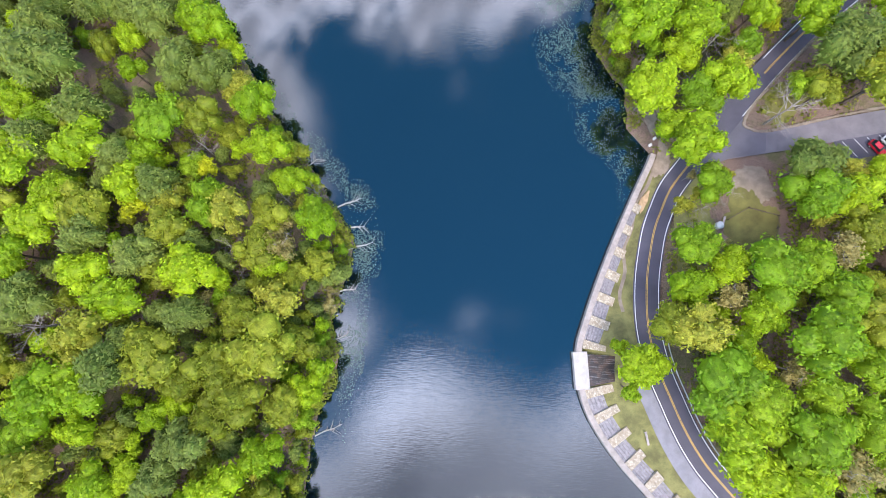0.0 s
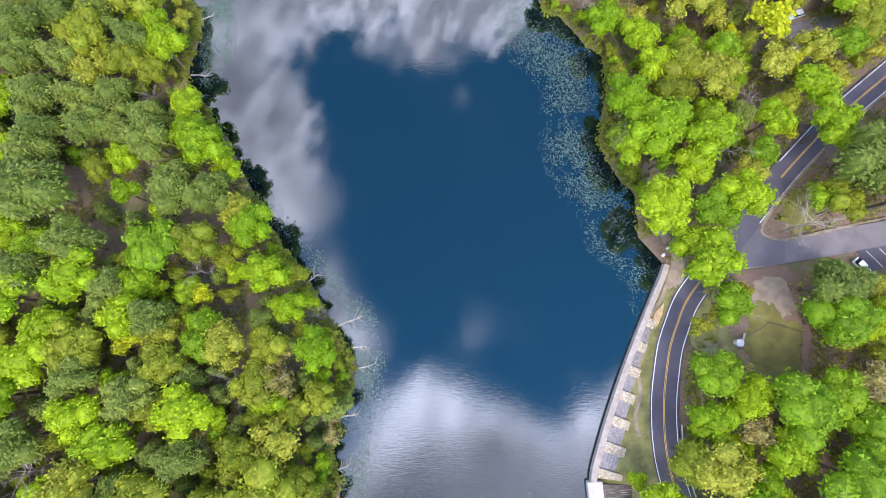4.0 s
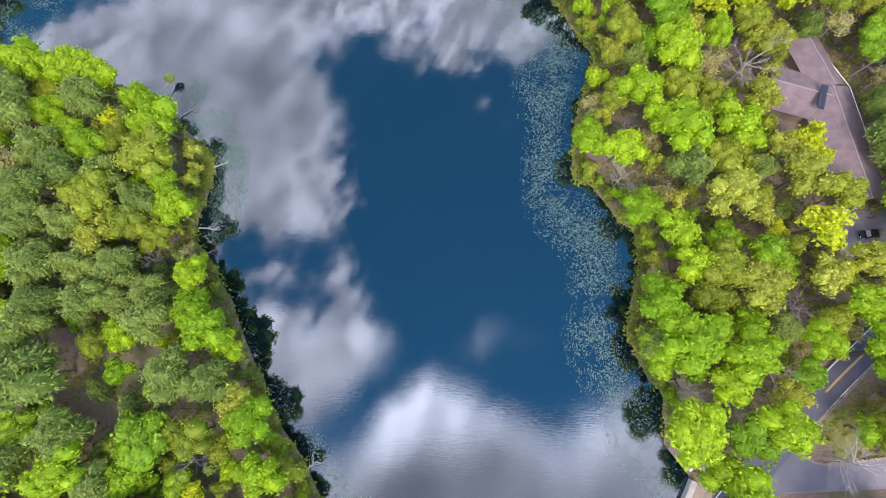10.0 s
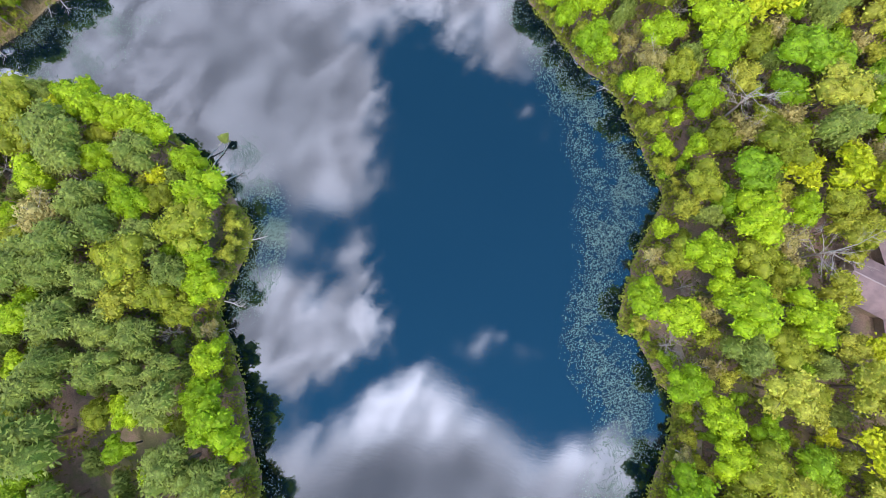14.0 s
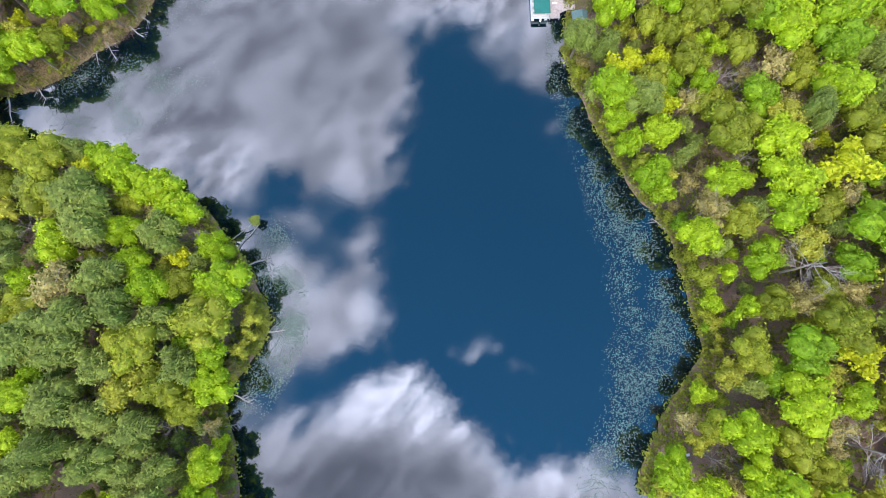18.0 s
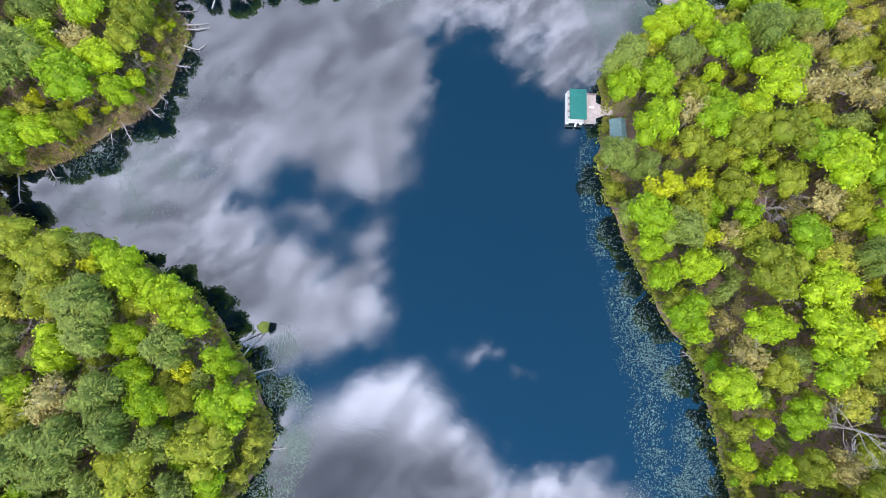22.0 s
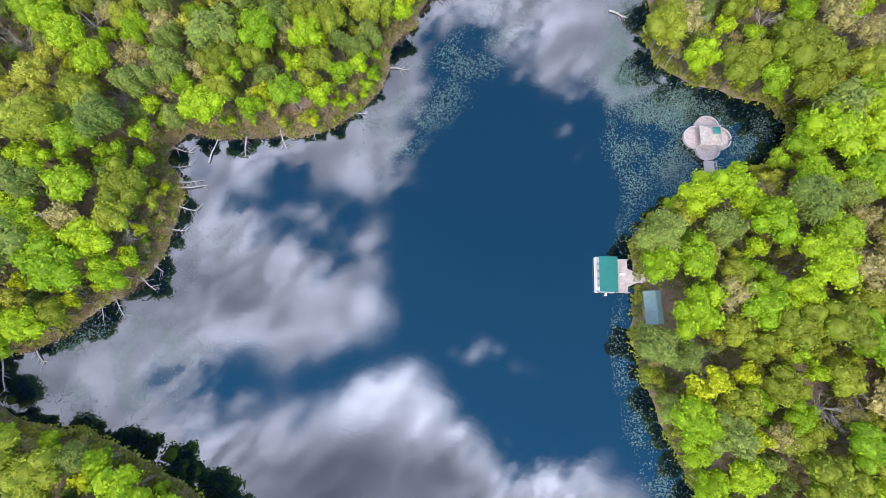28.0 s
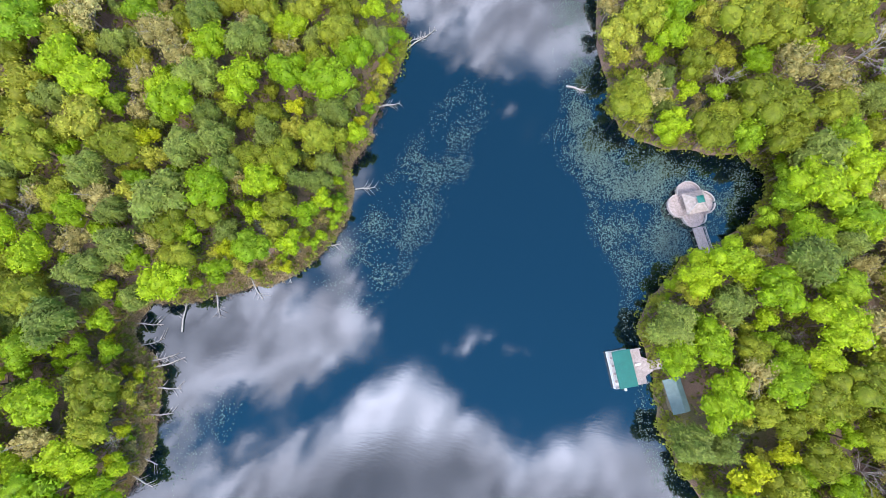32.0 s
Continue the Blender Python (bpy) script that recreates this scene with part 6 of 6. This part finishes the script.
wing(80.4, 132, 86.6, 105.4, 5.9, 3.2, 5.8)
wing(81.6, 132.5, 76.0, 145.5, 4.0, 3.2, 5.2)
wing(80.0, 129.5, 67.0, 133.0, 5.6, 3.2, 5.7)
for (x0, y0), (x1, y1) in (((81.6, 140.4), (86.0, 133.6)), ((86.2, 133.4), (88.9, 121.5))):
    sheet("gutter", *tube_data([(x0, y0, 3.25), (x1, y1, 3.25)], [0.08, 0.08], 6), "white", lodge, "white gutter")
array = part("solar_array", box((1.7, 6.0, 0.08), (77.6, 128.8, 6.15), -15, 0.01, 0, 6), "panel", lodge, "dark solar panel array")
for i in range(2):
    for k in range(4):
        c = pose(77.6, 128.8, 6.20, 0, 6, -15) @ Vector((-0.42 + i * 0.84, -2.2 + k * 1.47, 0.02))
        part("solar_panel", box((0.8, 1.4, 0.03), tuple(c), -15, 0.0, 0, 6), "panel", array)

# ---- yards, paths and lot ----


def yard(name, cx, cy, rx, ry, mat, lift, label, cat, turn_=0.0, wob=0.12):
    rings, seg = 7, 110
    V, F = [(cx, cy)], []
    for r in range(1, rings + 1):
        for k in range(seg):
            a = 2 * math.pi * k / seg
            w_ = 1 + wob * math.sin(3 * a + cx) + wob * 0.6 * math.sin(5 * a + cy) + 0.16 * noise.noise((4 * math.cos(a), 4 * math.sin(a), cx)) + 0.10 * noise.noise((13 * math.cos(a), 13 * math.sin(a), cy))
            q = pose(0, 0, 0, 0, 0, turn_) @ Vector((rx * math.cos(a) * w_ * r / rings, ry * math.sin(a) * w_ * r / rings, 0))
            V.append((cx + q.x, cy + q.y))
    for k in range(seg):
        F.append((0, 1 + k, 1 + (k + 1) % seg))
        for r in range(rings - 1):
            o, p = 1 + r * seg, 1 + (r + 1) * seg
            F.append((o + k, p + k, p + (k + 1) % seg, o + (k + 1) % seg))
    z = land(np.array(V)) + lift
    z[-seg:] -= lift + 0.05
    ob = sheet(name, [(p[0], p[1], h) for p, h in zip(V, z)], F, mat)
    return tagged(ob, label, cat, kind="structure")


yard("rough_grass", 59.5, 20, 6.0, 16, "grass", 0.05, "rough tan grass beside the road", "grass")
yard("lawn", 71.5, 24.5, 7.0, 10.5, "lawn", 0.10, "worn olive lawn in a fenced yard", "lawn")
yard("dirt_patch", 73.0, 35.0, 5.5, 5.0, "gravel", 0.08, "bare sandy earth by the junction", "ground")
yard("lot", 88.0, 99.5, 8.5, 5.0, "old_asphalt", 0.12, "grey asphalt lot beside the lodge", "car park", 20)
yard("dirt_patch", 84, 57, 8.5, 4.2, "lawn", 0.08, "rough grass on the traffic island", "ground", 35)
yard("dirt_patch", 48.5, 58, 3.2, 9.5, "gravel", 0.1, "trodden sandy bank above the water", "ground", 10)
MAT["sand"] = plain("orange_sand", (0.46, 0.31, 0.17), 0.95, var=0.3, scale=0.8, grain=14)
yard("dirt_patch", 52.6, 41.2, 2.0, 4.2, "gravel", 0.1, "trodden sandy earth at the end of the dam", "ground", -25)
yard("sand_patch", 47.6, 31.2, 0.85, 3.0, "sand", 0.16, "orange sand patch on the grass verge", "ground", -27)
path_line = even(spline([(51.2, 39.5), (52.6, 44), (53, 52), (51, 62), (48, 72), (46, 84), (44, 96), (38, 108), (32, 118)], 6), 1.0)
foot = band("footpath", path_line, 0, 1.7, "gravel", 0.14)
tagged(foot, "sandy footpath through the trees by the water", "path", kind="structure")

near_dam = road_line[(road_line[:, 1] < -10) & (road_line[:, 0] < 64)]
lay = band("lay_by", near_dam, 4.65, 3.3, "lay_by", 0.02)
tagged(lay, "grey asphalt lay-by beside the road", "road", kind="structure")
ditch_line = road_line[(road_line[:, 1] < 40) & (road_line[:, 1] > 4)]
ditch = band("stone_ditch", ditch_line + side_of(ditch_line) * (5.6 + 0.5 * np.sin(np.arange(len(ditch_line)) * 0.9))[:, None], 0, 0.8, "gravel", 0.0)
tagged(ditch, "pale stone-lined ditch in the grass verge", "ditch", kind="structure")
lot_line = side_line[side_line[:, 0] > 91]
lot = band("parking_bay", lot_line, 5.3, 5.2, "asphalt", 0.04)
tagged(lot, "dark asphalt parking bays along the side road", "car park", kind="structure")
lot_side, lot_z = side_of(lot_line), road_level(lot_line)
for k in range(2, len(lot_line) - 2, 2):
    p = lot_line[k] + lot_side[k] * 5.3
    part("bay_line", box((0.12, 5.0, 0.012), (p[0], p[1], lot_z[k] + 0.05), 40), "white_paint", lot)

# kerb of stones round the traffic island
ISLAND = [(104, 83.2), (93.7, 75), (84.6, 66), (75.4, 55.8), (72.6, 50.9), (74.2, 49.2), (77.4, 48.6), (85.6, 50.1), (94, 52.0), (106.4, 54.4)]
isl = even(spline(ISLAND, 6), 0.62)
kerb = thing("stone_kerb", pose(0, 0, 0), "low kerb of pale stones round the traffic island", "kerb", kind="structure")
kz = land(isl)
for k, (p, z) in enumerate(zip(isl, kz)):
    part("kerb_stone", box((0.55 * rng.uniform(0.8, 1.1), 0.75 * rng.uniform(0.8, 1.2), 0.3), (p[0], p[1], z + 0.08), rng.uniform(0, 90), 0.07), "gravel", kerb)

# guard rail on the outer side of the bend
gl = road_line[(road_line[:, 1] < 8) & (road_line[:, 0] < 80)]
gl = gl - side_of(gl) * 3.45
gz_ = road_level(gl)
guard = thing("guard_rail", pose(0, 0, 0), "galvanised steel guard rail along the bend", "guard rail")
for k in range(0, len(gl) - 2, 2):
    sheet("rail_beam", *tube_data([(*gl[k], gz_[k] + 0.62), (*gl[k + 2], gz_[k + 2] + 0.62)], [0.15, 0.15], 6), "steel", guard)
    part("rail_post", box((0.12, 0.16, 0.95), (gl[k][0], gl[k][1], gz_[k] + 0.25), 0, 0.01), "dead", guard)

FENCE = [(66.3, 26.5), (71.3, 29.3), (78.1, 27.4), (76.2, 18.5), (74.5, 13)]
fence = thing("rail_fence", pose(0, 0, 0), "brown split-rail timber fence round the yard", "fence")
for a, b in zip(FENCE[:-1], FENCE[1:]):
    n = max(1, int(math.hypot(b[0] - a[0], b[1] - a[1]) / 2.4))
    for k in range(n):
        p = np.array(a) + (np.array(b) - np.array(a)) * k / n
        q = np.array(a) + (np.array(b) - np.array(a)) * (k + 1) / n
        zp, zq = float(land(p)[0]) + 0.1, float(land(q)[0]) + 0.1
        part("fence_post", box((0.14, 0.14, 1.5), (p[0], p[1], zp + 0.4), 0, 0.02), "bark", fence)
        for h in (0.45, 0.85):
            sheet("fence_rail", *tube_data([(p[0], p[1], zp + h), (q[0], q[1], zq + h)], [0.06, 0.06], 5), "bark", fence)

tank_z = float(land((64.1, 25.0))[0])
tank = thing("water_tank", pose(64.1, 25.0, tank_z), "small round white tank with a domed lid", "tank")
bm = bmesh.new()
bmesh.ops.create_cone(bm, cap_ends=True, segments=20, radius1=0.85, radius2=0.85, depth=1.3, matrix=pose(0, 0, 0.6))
part("tank_body", bm, "white", tank)
bm = bmesh.new()
bmesh.ops.create_uvsphere(bm, u_segments=20, v_segments=8, radius=0.9)
bmesh.ops.scale(bm, vec=(1, 1, 0.35), verts=bm.verts)
bmesh.ops.translate(bm, vec=(0, 0, 1.25), verts=bm.verts)
part("tank_lid", bm, "white", tank)
for x, y, rz, ln in ((46.4, 63.7, 20, 1.8), (56.8, 60.1, 20, 1.8), (65.4, 26.2, 70, 2.2), (45.0, -23.5, 100, 3.0)):
    z = float(land((x, y))[0]) + 0.1
    bench = thing("bench", pose(x, y, z, 0, 0, rz), "plain weathered timber bench", "bench", "benches")
    for k in range(3):
        part("bench_slat", box((ln, 0.15, 0.05), (0, -0.17 + k * 0.17, 0.47), 0, 0.01), "plank", bench)
    for sx in (-1, 1):
        part("bench_leg", box((0.1, 0.45, 0.5), (sx * (ln / 2 - 0.25), 0, 0.2), 0, 0.01), "plank", bench)
for x, y, h in ((49.6, 45.4, 1.1), (50.6, 47.0, 1.2), (31.1, 120.3, 1.3)):
    z = float(land((x, y))[0])
    sign = thing("info_post", pose(x, y, z, 0, 0, 30), "white information panel on a timber post", "sign", "information posts")
    part("sign_post", box((0.14, 0.14, h), (0, 0, h / 2 - 0.1), 0, 0.01), "plank", sign)
    part("sign_panel", box((0.95, 0.7, 0.06), (0, -0.1, h), 0, 0.015, 25), "white", sign, "plain white panel")


def car(x, y, rz, paint, label):
    z = float(land((x, y))[0]) + 0.16
    c = thing("car", pose(x, y, z, 0, 0, rz), label, "car", "parked cars")
    prof = [(-2.2, 0.35), (-2.25, 0.75), (-1.5, 0.95), (-0.9, 1.0), (1.9, 1.02), (2.2, 0.85), (2.25, 0.4)]
    V = [(px, sy * 0.88, pz) for sy in (-1, 1) for px, pz in prof]
    m = len(prof)
    F = [tuple(range(m)), tuple(range(2 * m - 1, m - 1, -1))] + [(k, k + m, (k + 1) % m + m, (k + 1) % m) for k in range(m)]
    body = sheet("car_body", V, F, paint, c)
    bm_ = bmesh.new()
    bm_.from_mesh(body.data)
    bmesh.ops.recalc_face_normals(bm_, faces=bm_.faces)
    bmesh.ops.bevel(bm_, geom=bm_.edges[:], offset=0.08, segments=2, affect="EDGES")
    bm_.to_mesh(body.data)
    bm_.free()
    cab = [(-0.95, 1.0, 0.80), (-0.35, 1.5, 0.66), (1.35, 1.52, 0.66), (1.95, 1.02, 0.80)]
    V = [(px, sy * w_, pz) for sy in (-1, 1) for px, pz, w_ in cab]
    sheet("windows", V, [(0, 1, 2, 3), (7, 6, 5, 4), (0, 4, 5, 1), (2, 6, 7, 3)], "glass", c, "dark glass")
    part("car_roof", box((1.75, 1.34, 0.06), (0.5, 0, 1.535), 0, 0.025), paint, c)
    for px in (-1.4, 1.35):
        for sy in (-0.84, 0.84):
            bm_ = bmesh.new()
            bmesh.ops.create_cone(bm_, cap_ends=True, segments=16, radius1=0.33, radius2=0.33, depth=0.22, matrix=pose(px, sy, 0.33, 90))
            w_ = part("wheel", bm_, "rubber", c, "black tyre")
            bm_ = bmesh.new()
            bmesh.ops.create_cone(bm_, cap_ends=True, segments=12, radius1=0.2, radius2=0.2, depth=0.25, matrix=pose(px, sy, 0.33, 90))
            part("rim", bm_, "steel", w_)
    for sy in (-0.62, 0.62):
        part("headlight", box((0.08, 0.36, 0.14), (-2.22, sy, 0.72), 0, 0.02), "white", c, "clear headlight")


car(101.9, 43.6, 128, "red_paint", "red hatchback parked in a bay by the side road")
car(105.0, 44.6, 128, "white_car", "white saloon car parked in a bay by the side road")
car(92.6, 41.8, 128, "white_car", "white car parked half under the trees")
car(106.9, 70.0, 35, "blue_car", "pale blue car parked beside the road")
car(89.4, 98.8, 8, "black_paint", "black car parked in the lot beside the lodge")
car(85.8, 105.0, 20, "blue_car", "silver car parked against the lodge")

# ---- woods beyond the lake, out of the drone's sight ----
fp = np.column_stack([rng.uniform(-330, 260, 30000), rng.uniform(-170, 450, 30000)])
fp = fp[~inside(fp, WOODS)]
fp = fp[(shore_near(fp) > 2) & (dist_line(fp, road_line) > 7) & (dist_line(fp, side_line) > 6)]
taken = []
grid_ = {}
for x, y in fp:
    key = (int(x // 5.6), int(y // 5.6))
    if key in grid_:
        continue
    grid_[key] = 1
    taken.append((x, y))
fp = np.array(taken)
fz, fh, fr = land(fp), rng.uniform(8.5, 13, len(fp)), rng.uniform(3.2, 5.0, len(fp))
k_ = 14
d_ = rng.normal(size=(len(fp), k_, 3))
d_[:, :, 2] = np.abs(d_[:, :, 2])
d_ /= np.linalg.norm(d_, axis=2)[:, :, None]
pos_ = np.column_stack([fp, fz + fh - 4])[:, None, :] + d_ * fr[:, None, None] * rng.uniform(0.75, 1.1, (len(fp), k_, 1))
V, F = cards(pos_.reshape(-1, 3), d_.reshape(-1, 3) + np.array([0, 0, 0.3]), np.repeat(fr, k_) * 0.6)
stuff("far_woods", V, F, "oak", "olive-green woods stretching away round the lake", "woods")
